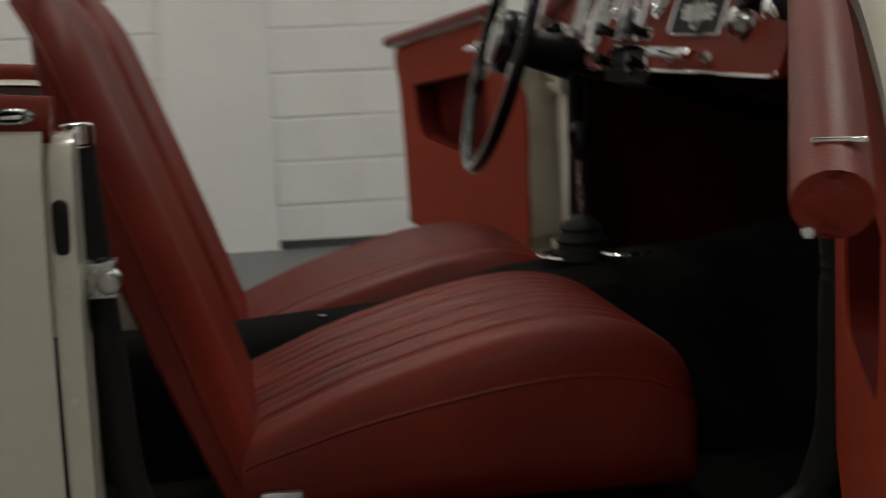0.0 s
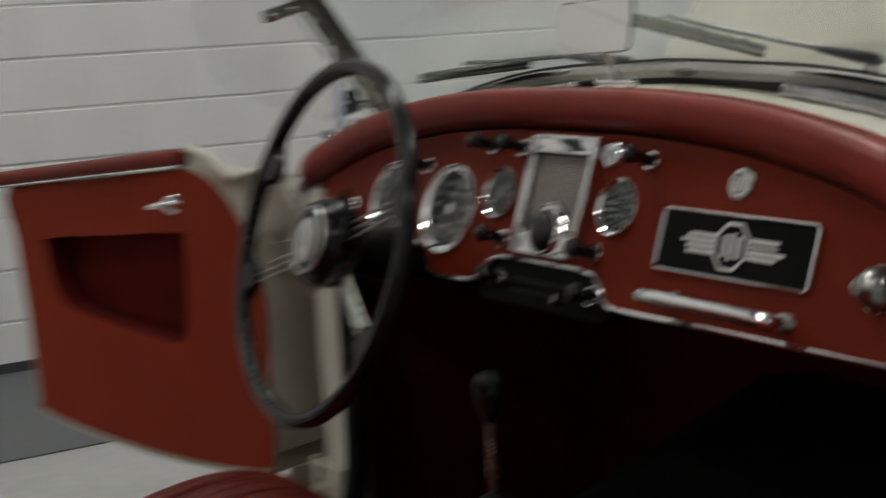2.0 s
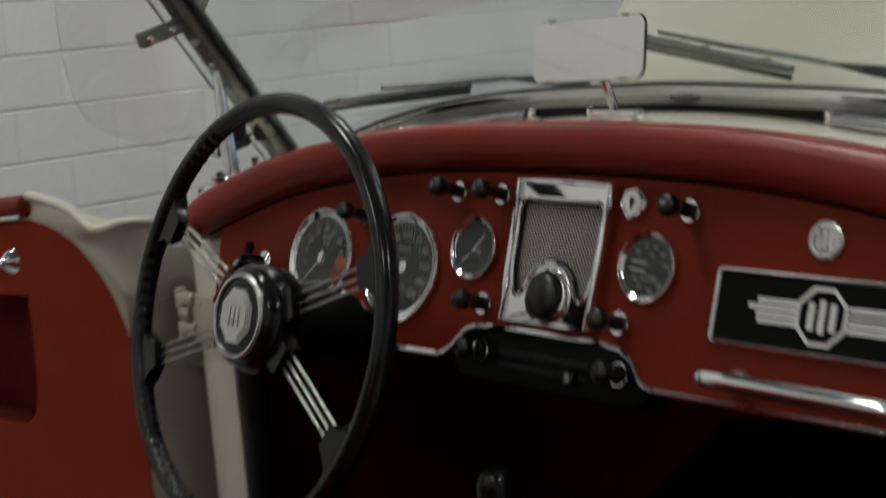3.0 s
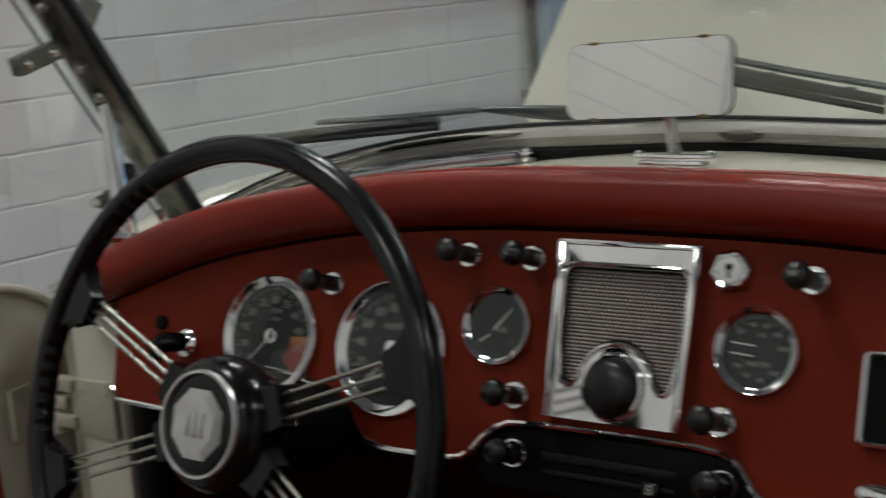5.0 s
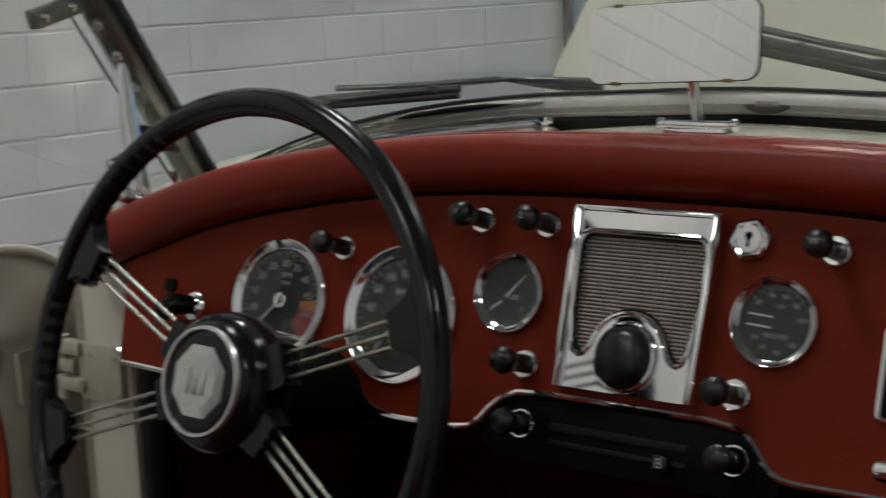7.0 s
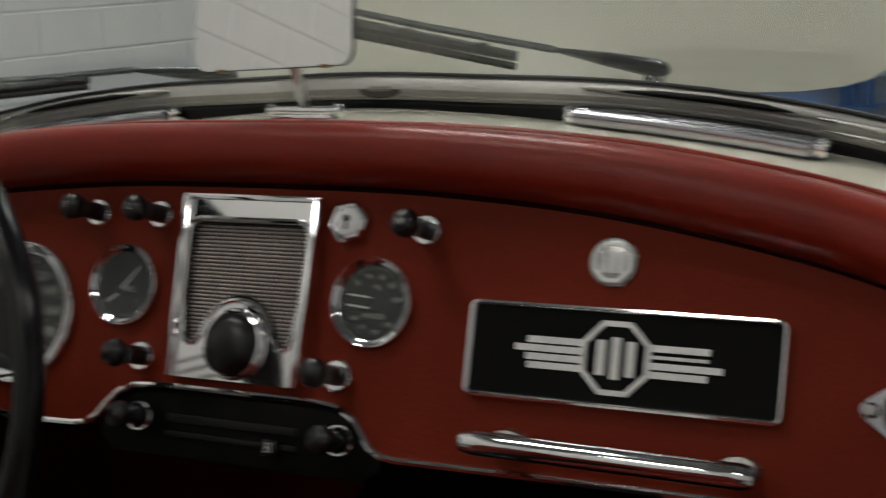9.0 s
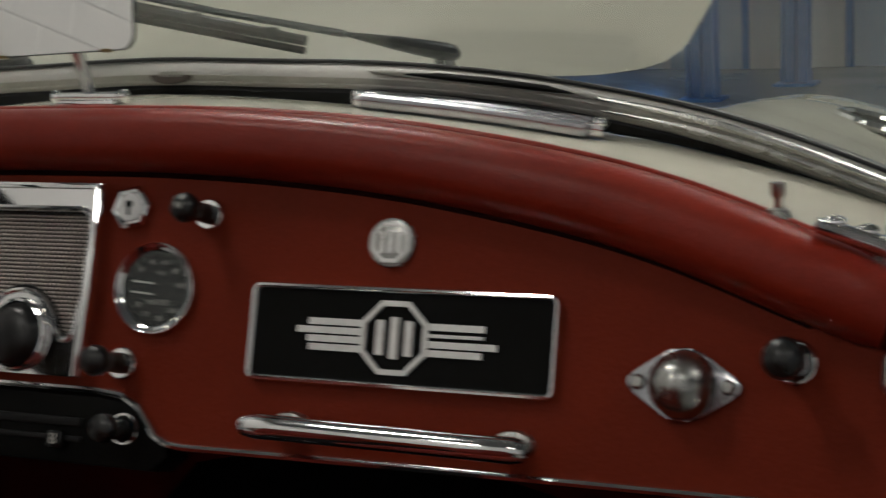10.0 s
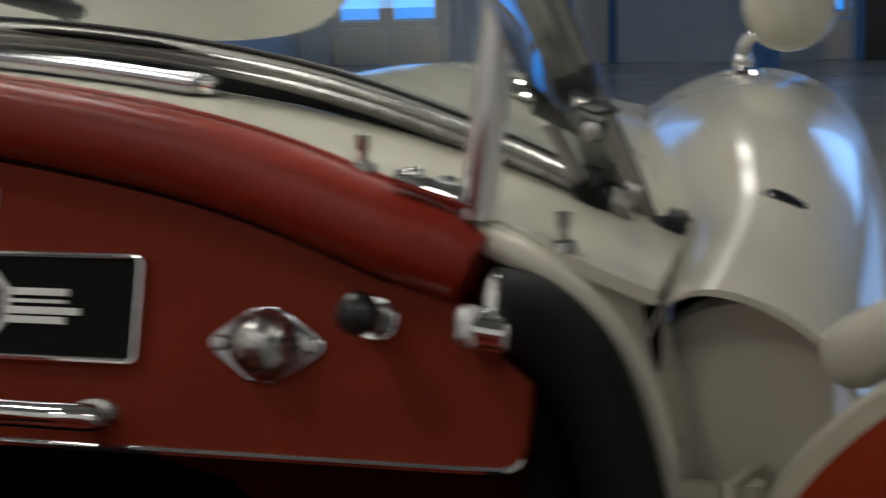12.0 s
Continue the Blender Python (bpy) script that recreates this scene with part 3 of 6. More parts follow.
# hinge posts at the front of the door openings
INSET = {1: 0.0, -1: -0.060}
for s in (-1, 1):
    d = INSET[s]
    bm = bmesh.new()
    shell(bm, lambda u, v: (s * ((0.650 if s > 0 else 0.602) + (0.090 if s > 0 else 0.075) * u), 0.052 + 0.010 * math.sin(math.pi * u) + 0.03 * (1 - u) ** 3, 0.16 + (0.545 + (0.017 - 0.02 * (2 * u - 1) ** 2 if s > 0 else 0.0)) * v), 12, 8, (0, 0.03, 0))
    # the left post takes the darker cream, so its shade is in the colour
    part("hinge_post", bm, CREAM if s > 0 else CREAM_SHADED, body)
    for z0 in (0.622 if s < 0 else 0.604, 0.290):
        bm = bmesh.new()
        box(bm, (s * (0.652 + d * 0.95), 0.040 + d * 0.38, z0), (0.062, 0.009, 0.056), 0.0015)
        for dz in (-0.020, 0.020):
            rod(bm, (s * (0.700 + d * 0.8), 0.034 + d * 0.3, z0 + dz - 0.011), (s * (0.700 + d * 0.8), 0.034 + d * 0.3, z0 + dz + 0.011), 0.0075, seg=10)
        hp = part("hinge_plate", bm, CREAM_SHADED, body)
        if s < 0:
            for dz in (-0.018, 0.0, 0.018):
                bm = bmesh.new()
                box(bm, (-0.634 - (0.006 if dz == 0 else 0.0), 0.015, z0 + 0.003 + dz), (0.032 if dz else 0.022, 0.015, 0.0145), 0.0035)
                part("knuckle", bm, CREAM_SHADED, hp)
        for dx in (-0.02, 0.015):
            for dz in (-0.022, 0.022):
                bm = bmesh.new()
                y1 = 0.036 + d * 0.38
                lathe(bm, [(0, 0.0015), (0.003, 0.0015), (0.0045, 0.0), (0, -0.001)], 10, Matrix.Translation((s * (0.650 + d * 0.95 + dx), y1, z0 + dz * 0.8)) @ Matrix.Rotation(radians(90), 4, "X"))
                part("screw", bm, CREAM_SHADED, hp)
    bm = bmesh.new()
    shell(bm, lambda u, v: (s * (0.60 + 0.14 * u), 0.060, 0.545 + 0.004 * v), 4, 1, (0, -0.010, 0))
    part("post_seam", bm, CREAM_SHADED, body)
    # rubber strip round the door opening
    bm = bmesh.new()
    if s > 0:
        fore = [(0.574, -0.006, 0.733), (0.592, 0.004, 0.727), (0.612, 0.012, 0.704), (0.628, 0.018, 0.662), (0.640, 0.022, 0.600), (0.645, 0.022, 0.520), (0.645, 0.022, 0.420), (0.637, 0.010, 0.260)]
    else:
        fore = [(0.520, 0.034, 0.700), (0.536, 0.034, 0.660), (0.542, 0.034, 0.580), (0.545, 0.034, 0.420), (0.560, 0.020, 0.260)]
    aft = [(0.632, -0.06, 0.195), (0.640, -0.35, 0.185), (0.640, -0.60, 0.195), (0.634, -0.690, 0.260), (0.632, -0.712, 0.420), (0.630, -0.723, 0.560), (0.626, -0.727, 0.622)]
    line = spline([(s * x, y, z) for x, y, z in fore + aft], 8)
    tube(bm, line, [0.0165 + (0.0050 if s > 0 and k < 48 else 0.0050 * max(0.0, 1 - (k - 48) / 16) if s > 0 else 0.0) for k in range(len(line))], 14)
    part("door_seal", bm, RUBBER, body)
    # painted flange beside the rubber
    bm = bmesh.new()
    if s > 0:
        edge = spline([(0.556, 0.018, 0.768), (0.588, 0.014, 0.754), (0.614, 0.018, 0.735), (0.636, 0.028, 0.708), (0.651, 0.038, 0.664), (0.661, 0.044, 0.600), (0.665, 0.045, 0.500), (0.665, 0.045, 0.180)], 7)
        tube(bm, edge, 0.0080, 10)
        ne = len(edge) - 1
        
        def flange(u, v):
            q = edge[round(v * ne)] + V(0.058 * u * max(0.25, 1 - 1.6 * v), 0.034 * u, 0.010 * u * max(0.0, 1 - 2.5 * v))
            return V(q.x, q.y, min(q.z, scuttle_z(q.x, q.y) - 0.003 * u + 0.010 * (1 - u) ** 2))

        shell(bm, flange, 4, ne, (0, 0.004, -0.002))
        part("aperture_flange", bm, CREAM, body)
        # black sheet added in place of the dark inside the footwell
        bm = bmesh.new()
        box(bm, (0.618, 0.060, 0.445), (0.066, 0.030, 0.560), 0.004)
        part("footwell_shade", bm, CARPET, body)
        bm = bmesh.new()
        box(bm, (0.655, 0.047, 0.430), (0.016, 0.020, 0.440), 0.003)
    else:
        box(bm, (-0.592, 0.040, 0.455), (0.066, 0.040, 0.575), 0.005)
        tube(bm, spline([(-0.550, 0.026, 0.772), (-0.575, 0.022, 0.764), (-0.600, 0.028, 0.752), (-0.622, 0.044, 0.735)], 6), 0.014, 10)
    part("aperture_flange", bm, CREAM, body)
    # sill
    bm = bmesh.new()
    box(bm, (s * 0.665, -0.34, 0.150), (0.13, 0.80, 0.07), 0.015)
    part("sill", bm, CREAM, body)

# rear quarters with the lock pillar
def quarter(side):
    prof = [(0.640, 0.645), (0.665, 0.650), (0.700, 0.644), (0.724, 0.624), (0.736, 0.584), (0.742, 0.500), (0.744, 0.380), (0.740, 0.250), (0.730, 0.150)]
    line = spline([(x, 0, z) for x, z in prof], 4)
    bm = bmesh.new()
    n = len(line) - 1
    ys = [-0.750, -0.80, -0.95, -1.15, -1.30, -1.424]
    rise = [0.0, 0.002, 0.012, 0.018, 0.020, 0.018]
    shell(bm, lambda u, v: (side * line[round(v * n)].x, ys[round(u * 5)], line[round(v * n)].z + rise[round(u * 5)]), 5, n, (-side * 0.008, 0, -0.004))
    q = part("rear_quarter", bm, CREAM, body)
    bm = bmesh.new()
    prism(bm, [(0.628, 0.622), (0.650, 0.637), (0.690, 0.634), (0.714, 0.616), (0.726, 0.574), (0.732, 0.500), (0.734, 0.380), (0.728, 0.16), (0.628, 0.16)], -0.747, -0.725, lambda u, v, w: (side * u, w, v), 0.004)
    lp = part("lock_pillar", bm, CREAM, body)
    bm = bmesh.new()
    box(bm, (side * 0.7265, -0.737, 0.556), (0.014, 0.015, 0.050), 0.006)
    part("pillar_buffer", bm, RUBBER, lp)
    for z in (0.500, 0.400):
        bm = bmesh.new()
        rod(bm, (side * 0.728, -0.736, z), (side * 0.7345, -0.736, z), 0.0032, seg=10)
        part("screw", bm, ALLOY, lp)
    bm = bmesh.new()
    box(bm, (side * 0.660, -0.711, 0.499), (0.036, 0.030, 0.034), 0.002)
    lathe(bm, [(0, 0.007), (0.007, 0.0068), (0.0105, 0.0055), (0.0128, 0.002), (0.0128, -0.004), (0, -0.004)], 24, Matrix.Translation((side * 0.682, -0.703, 0.499)) @ Matrix.Rotation(side * radians(90), 4, "Y"))
    part("striker", bm, CHROME_OLD, body)
    bm = bmesh.new()
    rod(bm, (side * 0.626, -0.727, 0.616), (side * 0.626, -0.727, 0.640), 0.0160, seg=18)
    ball(bm, (side * 0.626, -0.727, 0.640), 0.0158, (1, 1, 0.3), 18)
    for k in range(3):
        rod(bm, (side * 0.626, -0.727, 0.620 + 0.007 * k), (side * 0.626, -0.727, 0.622 + 0.007 * k), 0.0172, seg=18)
    part("seal_cap", bm, CHROME, body)
    bm = bmesh.new()
    tube(bm, spline([(side * 0.690, -0.742, 0.650), (side * 0.688, -0.95, 0.668), (side * 0.676, -1.20, 0.680), (side * 0.60, -1.46, 0.690)], 6), 0.019, 10, squash=1.15)
    rl = part("cockpit_roll", bm, RED_WORN, body)
    bm = bmesh.new()
    turn = Matrix.Translation((side * 0.7085, -0.775, 0.655)) @ Matrix.Rotation(side * radians(90), 4, "Y") @ Matrix.Diagonal((0.0075, 0.021, 1, 1))
    lathe(bm, [(0.62, 0.003), (0.80, 0.0042), (1.0, 0.002), (1.0, 0.0), (0.62, 0.0)], 28, turn)
    fs = part("fastener", bm, CHROME_OLD, rl, "oval chrome turn-button plate")
    bm = bmesh.new()
    lathe(bm, [(0, 0.0012), (0.63, 0.0012), (0.63, 0.0), (0, 0.0)], 24, turn)
    part("eyelet", bm, BLACK_DULL, fs)
    bm = bmesh.new()
    box(bm, (side * 0.7115, -0.775, 0.655), (0.006, 0.020, 0.0045), 0.0015)
    part("turn_button", bm, CHROME, fs)


quarter(1)
quarter(-1)


def cowl(name, stations, low):
    """A rounded end of the body, lofted through (y, half width, top)."""
    line = spline([(y, w, t) for y, w, t in stations], 5)
    n = len(line) - 1
    bm = bmesh.new()

    def at(u, v):
        p = line[round(v * n)]
        a = math.pi * (u - 0.5)
        return (p.y * math.copysign(abs(math.sin(a)) ** 0.55, a), p.x, low + (p.z - low) * max(0.0, math.cos(a)) ** 0.45)

    shell(bm, at, 36, n, (0, 0, -0.006))
    return part(name, bm, CREAM, body)


cowl("rear_deck", [(-1.425, 0.738, 0.700), (-1.62, 0.725, 0.690), (-1.85, 0.660, 0.620), (-2.05, 0.520, 0.500), (-2.16, 0.330, 0.380), (-2.19, 0.150, 0.300)], 0.20)
cowl("nose_cowl", [(1.42, 0.475, 0.640), (1.58, 0.460, 0.590), (1.74, 0.400, 0.500), (1.82, 0.260, 0.400), (1.84, 0.120, 0.330)], 0.22)
bm = bmesh.new()
box(bm, (0, -1.42, 0.42), (1.26, 0.02, 0.52))
part("rear_bulkhead", bm, RED_PANEL, body)

# floor pan, footwells, tunnel
bm = bmesh.new()
box(bm, (0, -0.48, 0.125), (1.24, 1.98, 0.03))
part("floor_pan", bm, CARPET, body)
for s in (-1, 1):
    bm = bmesh.new()
    box(bm, (s * 0.590, 0.26, 0.42), (0.016, 0.46, 0.56))
    # black on the right, where the footwell's dark is put into the colour
    part("kick_panel", bm, RED_CARPET_SHADE if s < 0 else CARPET, body)
bm = bmesh.new()
box(bm, (0, 0.485, 0.42), (1.18, 0.01, 0.58))
part("toe_board", bm, RED_CARPET_SHADE, body)
TUN = [(-1.40, 0.075, 0.300), (-0.62, 0.080, 0.318), (-0.34, 0.092, 0.335), (-0.20, 0.105, 0.372), (-0.06, 0.120, 0.384), (0.10, 0.150, 0.390), (0.28, 0.200, 0.420), (0.48, 0.240, 0.460)]
rings = []
for y, w, h in TUN:
    rings.append([(-w * 1.25, y, 0.14), (-w * 1.05, y, h - 0.07), (-w * 0.85, y, h - 0.02), (-w * 0.5, y, h), (w * 0.5, y, h), (w * 0.85, y, h - 0.02), (w * 1.05, y, h - 0.07), (w * 1.25, y, 0.14)])
bm = bmesh.new()
bridge(bm, rings)
part("tunnel", bm, CARPET, body)
bm = bmesh.new()
rod(bm, (0.03, -0.47, 0.327), (0.03, -0.47, 0.332), 0.006, seg=10)
part("tunnel_stud", bm, CHROME_OLD, body)


# air vents on the scuttle behind the screen
def vent(side):
    g = thing("scuttle_vent", pose(0, 0, 0), "chrome demister vent bar on the cream scuttle", "vent", "chrome demister vents")
    n = 18
    pts = [(side * (0.183 + 0.170 * k / n), 0.166 - 0.020 * k / n, 0) for k in range(n + 1)]
    bm = bmesh.new()
    for dy, h in ((-0.012, 0.012), (-0.004, 0.015), (0.004, 0.015), (0.012, 0.012)):
        tube(bm, [(x, y + dy, scuttle_z(x, y) + h * 0.5) for x, y, _ in pts], 0.0038, 8, squash=1.4)
    part("vent_bar", bm, SATIN, g)
    for k in (0, n):
        x, y, _ = pts[k]
        bm = bmesh.new()
        box(bm, (x + side * (0.005 if k else -0.005), y, scuttle_z(x, y) + 0.0055), (0.011, 0.018, 0.010), 0.003)
        ball(bm, (x + side * (0.007 if k else -0.007), y - 0.004, scuttle_z(x, y) + 0.010), 0.0046, (1, 1, 0.8), 12)
        part("end_cap", bm, CHROME, g)


vent(1)
vent(-1)

# small studs and the wing fittings
for x, y in ((0.495, 0.036), (0.604, 0.030), (-0.495, 0.036), (-0.604, 0.030)):
    bm = bmesh.new()
    z = scuttle_z(x, y)
    lathe(bm, [(0, 0.020), (0.004, 0.020), (0.004, 0.013), (0.0025, 0.011), (0.0025, 0.006), (0.006, 0.005), (0.0075, 0.0), (0, 0.0)], 14, Matrix.Translation((x, y, z - 0.001)))
    part("hood_stud", bm, CHROME_OLD, body)


def wing_vent(side):
    m = Matrix.Translation((side * 0.507, 0.373, scuttle_z(0.507, 0.373))) @ Matrix.Rotation(side * radians(18), 4, "Y") @ Matrix.Rotation(radians(4), 4, "X")
    bm = bmesh.new()
    tube(bm, [m @ Vector((0.033 * math.cos(a), 0.017 * math.sin(a), 0.004)) for a in (2 * math.pi * k / 28 for k in range(28))], 0.0035, 8, closed=True)
    for k in range(-2, 3):
        rod(bm, m @ Vector((-0.029, 0.005 * k, 0.003)), m @ Vector((0.029, 0.005 * k, 0.003)), 0.0012, seg=6)
    v = part("wing_vent", bm, CHROME, body)
    bm = bmesh.new()
    lathe(bm, [(0, 0.004), (1, 0.004), (1.02, 0.0), (0, 0.0)], 28, m @ Matrix.Diagonal((0.033, 0.017, 1, 1)))
    part("vent_hole", bm, BLACK_DULL, v)


wing_vent(1)
wing_vent(-1)
bm = bmesh.new()
lathe(bm, [(0, 0.004), (0.8, 0.0035), (1.0, 0.0), (0, -0.002)], 28, Matrix.Translation((0.7085, 0.165, 0.7595)) @ Matrix.Rotation(radians(24), 4, "Y") @ Matrix.Rotation(radians(9), 4, "X") @ Matrix.Diagonal((0.0145, 0.008, 1, 1)))
part("wing_badge", bm, BLACK, body)


# ---- windscreen ----
screen = thing("windscreen", pose(0, 0, 0), "chrome framed curved windscreen with two wipers", "windscreen")


LIFT = [(p.x, p.y) for p in spline([(x, z, 0) for x, z in [(0.0, 0.0070), (0.10, 0.0082), (0.20, 0.0135), (0.30, 0.0142), (0.37, 0.0122), (0.46, 0.0085), (0.53, 0.0035), (0.58, 0.0015), (0.63, 0.0010)]], 6)]


def screen_low(x):
    """Foot of the screen against the car's width."""
    a = abs(x)
    return V(x, 0.188 - 0.055 * a ** 2, curve(SCUTTLE, a) + curve(LIFT, a))


def screen_point(x, h):
    p = screen_low(x)
    return p + V(-0.285 * x * h, -0.63 * h, 0.76 * h)


XS = [0.622 * (2 * k / 40 - 1) for k in range(41)]
for name, h, r, q, mat in (("lower_frame", 0.0095, 0.0142, 0.88, FRAME), ("lower_rubber", 0.0243, 0.0017, 1.0, BLADE)):
    bm = bmesh.new()
    tube(bm, [screen_point(x, h) for x in XS], r, 10, squash=q)
    part(name, bm, mat, screen)
# rubber gasket, thickened to stand for the shadow gap under the frame
bm = bmesh.new()
tube(bm, [screen_point(x, -0.005) + V(0, -0.010, -0.006 * x * x) for x in XS], [0.0100 - 0.0062 * min(1.0, max(0.0, abs(x) - 0.32) / 0.16) for x in XS], 8)
part("screen_gasket_shade", bm, RUBBER, screen)
bm = bmesh.new()
tube(bm, [screen_point(x, 0.0015) + V(0, -0.0150, 0.0010) for x in XS], 0.0027, 10)
part("frame_bead", bm, FRAME, screen)
for s in (-1, 1):
    for h, dy in ((0.0030, -0.0160), (0.0140, -0.0140)):
        bm = bmesh.new()
        line = [s * (0.355 + 0.255 * k / 14) for k in range(15)]
        tube(bm, [screen_point(x, h) + V(0, dy, 0.001) for x in line], [0.0012 + 0.0018 * min(1.0, k / 4) for k in range(15)], 8)
        part("frame_strip", bm, CHROME_OLD, screen)
bm = bmesh.new()
tube(bm, [screen_point(x, 0.40) for x in XS], 0.011, 10)
part("top_frame", bm, CHROME_OLD, screen)
bm = bmesh.new()
shell(bm, lambda u, v: screen_point(0.622 * (2 * u - 1), 0.020 + 0.375 * v), 32, 8, (0, 0.004, 0.002))
pane = part("glass", bm, GLASS, screen, "faintly green clear glass")
pane.visible_shadow = False
for s in (-1, 1):
    bm = bmesh.new()
    inset = 0.0 if s > 0 else 0.010
    a, b = V(s * (0.6187 - inset), 0.207, 0.731), V(s * (0.536 - inset), -0.082, 1.088)
    d = (b - a).normalized()
    side_v = Vector((s * 1.0, 0.10, 0)).normalized()
    nrm = d.cross(side_v).normalized()
    def ring(p, k=1.0):
        return [p + side_v * (k * x) + nrm * (k * y) for x, y in ((-0.020, -0.010), (-0.014, -0.014), (0.012, -0.014), (0.020, -0.006), (0.020, 0.010), (0.010, 0.014), (0.004, 0.005), (-0.010, 0.005), (-0.014, 0.014), (-0.020, 0.010))]
    bridge(bm, [ring(a, 1.0 if s < 0 else 0.66), ring(b, 1.0 if s < 0 else 0.60)])
    # the right pillar gets the paler plating: the light on it is in the colour
    post = part("pillar", bm, PILLAR if s < 0 else FRAME, screen)
    for z in (1.010, 0.954, 0.925, 0.895):
        bm = bmesh.new()
        q = a.lerp(b, (z - a.z) / (b.z - a.z)) + V(-s * 0.006, -0.016, -0.006)
        ball(bm, q, 0.0058, (1, 0.8, 1), 12)
        part("rivet", bm, CHROME_OLD, post)
    # edge rubber; on the left it is thickened to stand for the channel's shadow
    bm = bmesh.new()
    tube(bm, [a.lerp(b, t) + side_v * (0.0112 if s > 0 else 0.018) + V(0, -0.004 if s < 0 else 0, 0) for t in (0.0, 1.0)], 0.0026 if s > 0 else 0.0075, 8)
    part("pillar_rubber_shade", bm, RUBBER, post)
    bm = bmesh.new()
    tube(bm, [a.lerp(b, t) - side_v * (0.0215 if s < 0 else 0.0120) + V(0, 0.001 if s < 0 else 0.008, 0.001) for t in (0.05, 1.0)], 0.0058 if s < 0 else 0.0040, 8)
    part("glazing_rubber", bm, RUBBER, post)
    # foot with its rubber boot
    bm = bmesh.new()
    box(bm, (s * 0.626, 0.182, 0.733), (0.066, 0.036, 0.025), 0.008)
    part("pillar_foot", bm, RUBBER, post)
    bm = bmesh.new()
    for k in range(3):
        box(bm, (s * (0.640 + 0.006 * k), 0.184, 0.7385), (0.0052, 0.030 - 0.002 * k, 0.023 - 0.0015 * k), 0.002)
    box(bm, (s * 0.646, 0.184, 0.7375), (0.018, 0.026, 0.018), 0.003)
    part("clamp", bm, BLADE if s > 0 else CHROME_OLD, post)
    bm = bmesh.new()
    tube(bm, [a.lerp(b, t) - side_v * (0.011 if s > 0 else 0.004) - V(0, 0.022 if s > 0 else 0.013, 0.004) for t in (-0.01, 0.03, 0.07, 0.11, 0.14)], [0.0165, 0.0155, 0.014, 0.0125, 0.0105], 12)
    part("rubber_boot", bm, RUBBER, post)
    # bracket for the side glass
    bm = bmesh.new()
    p = a.lerp(b, (0.978 - a.z) / (b.z - a.z))
    tilt = Matrix.Translation(p) @ Matrix.Rotation(radians(15), 4, "X")
    box(bm, (s * 0.002, -0.042, -0.006), (0.016, 0.056, 0.017), 0.002, tilt)
    box(bm, (s * -0.012, -0.004, 0.012), (0.006, 0.024, 0.048), 0.002, Matrix.Translation(p) @ Matrix.Rotation(radians(-34), 4, "X"))
    br = part("bracket", bm, PILLAR, screen)
    for dy in (-0.060, -0.030):
        bm = bmesh.new()
        ball(bm, tilt @ V(s * -0.006, dy, -0.006), 0.0045, (0.6, 1, 1), 10)
        part("bracket_screw", bm, CHROME, br)
    bm = bmesh.new()
    p = a.lerp(b, 0.26)
    # a slanting dark bar with a bright plate on it, clamped to the pillar
    lo, hi = V(s * 0.6185, 0.067, 0.8130), V(s * 0.579, 0.087, 0.8270)
    turn = (hi - lo).to_track_quat("X", "Z").to_matrix().to_4x4()
    bar = Matrix.Translation((lo + hi) / 2) @ turn
    box(bm, (0, 0, 0), ((hi - lo).length, 0.012, 0.0135), 0.003, bar)
    box(bm, (0.002, s * -0.012, 0.0065), (0.034, 0.024, 0.0035), 0.001, bar)
    box(bm, p + V(s * -0.002, -0.012, 0.010), (0.026, 0.030, 0.026), 0.006)
    lower = part("bracket", bm, BLADE, screen)
    bm = bmesh.new()
    box(bm, (0.006, s * -0.008, 0.0092), (0.022, 0.016, 0.0016), 0.0005, bar)
    part("bracket_plate", bm, CHROME_OLD, lower)
    bm = bmesh.new()
    ball(bm, lo + V(s * -0.005, -0.007, 0.0012), 0.0052, (1, 0.6, 1), 12)
    part("bracket_screw", bm, CHROME_OLD, lower)
    bm = bmesh.new()
    lathe(bm, [(0, 0.022), (0.007, 0.021), (0.0095, 0.016), (0.0095, 0.006), (0.006, 0.003), (0.006, 0.0), (0, 0.0)], 16, Matrix.Translation(V(s * 0.587, 0.078, 0.829)) @ Matrix.Rotation(radians(-s * 12), 4, "Y"))
    part("clamp_knob", bm, RUBBER, lower)
    if s > 0:
        bm = bmesh.new()
        tube(bm, [(0.581, 0.104, 0.816), (0.593, 0.150, 0.770), (0.606, 0.190, 0.733)], 0.0042, 10, squash=1.3)
        part("glass_channel", bm, FRAME, post)
    # chrome support handle
    hx, hy = (0.003, 0.0) if s > 0 else (0.016, 0.022)
    bm = bmesh.new()
    tube(bm, spline([(x + hx, y + hy, z) for x, y, z in [(s * 0.559, 0.016, 0.776), (s * 0.561, 0.016, 0.790), (s * 0.566, 0.016, 0.825), (s * 0.571, 0.017, 0.862), (s * 0.574, 0.018, 0.892), (s * 0.575, 0.018, 0.912)] + ([(0.575, 0.020, 0.930), (0.573, 0.024, 0.946)] if s > 0 else [])], 6), [0.0086 + 0.0022 * math.sin(math.pi * k / 30) - 0.0042 * k / 30 for k in range(31)] if s < 0 else [0.0104 - 0.0036 * k / 42 for k in range(43)], 14)
    h = part("support_handle", bm, CHROME, screen, "polished chrome support handle")
    bm = bmesh.new()
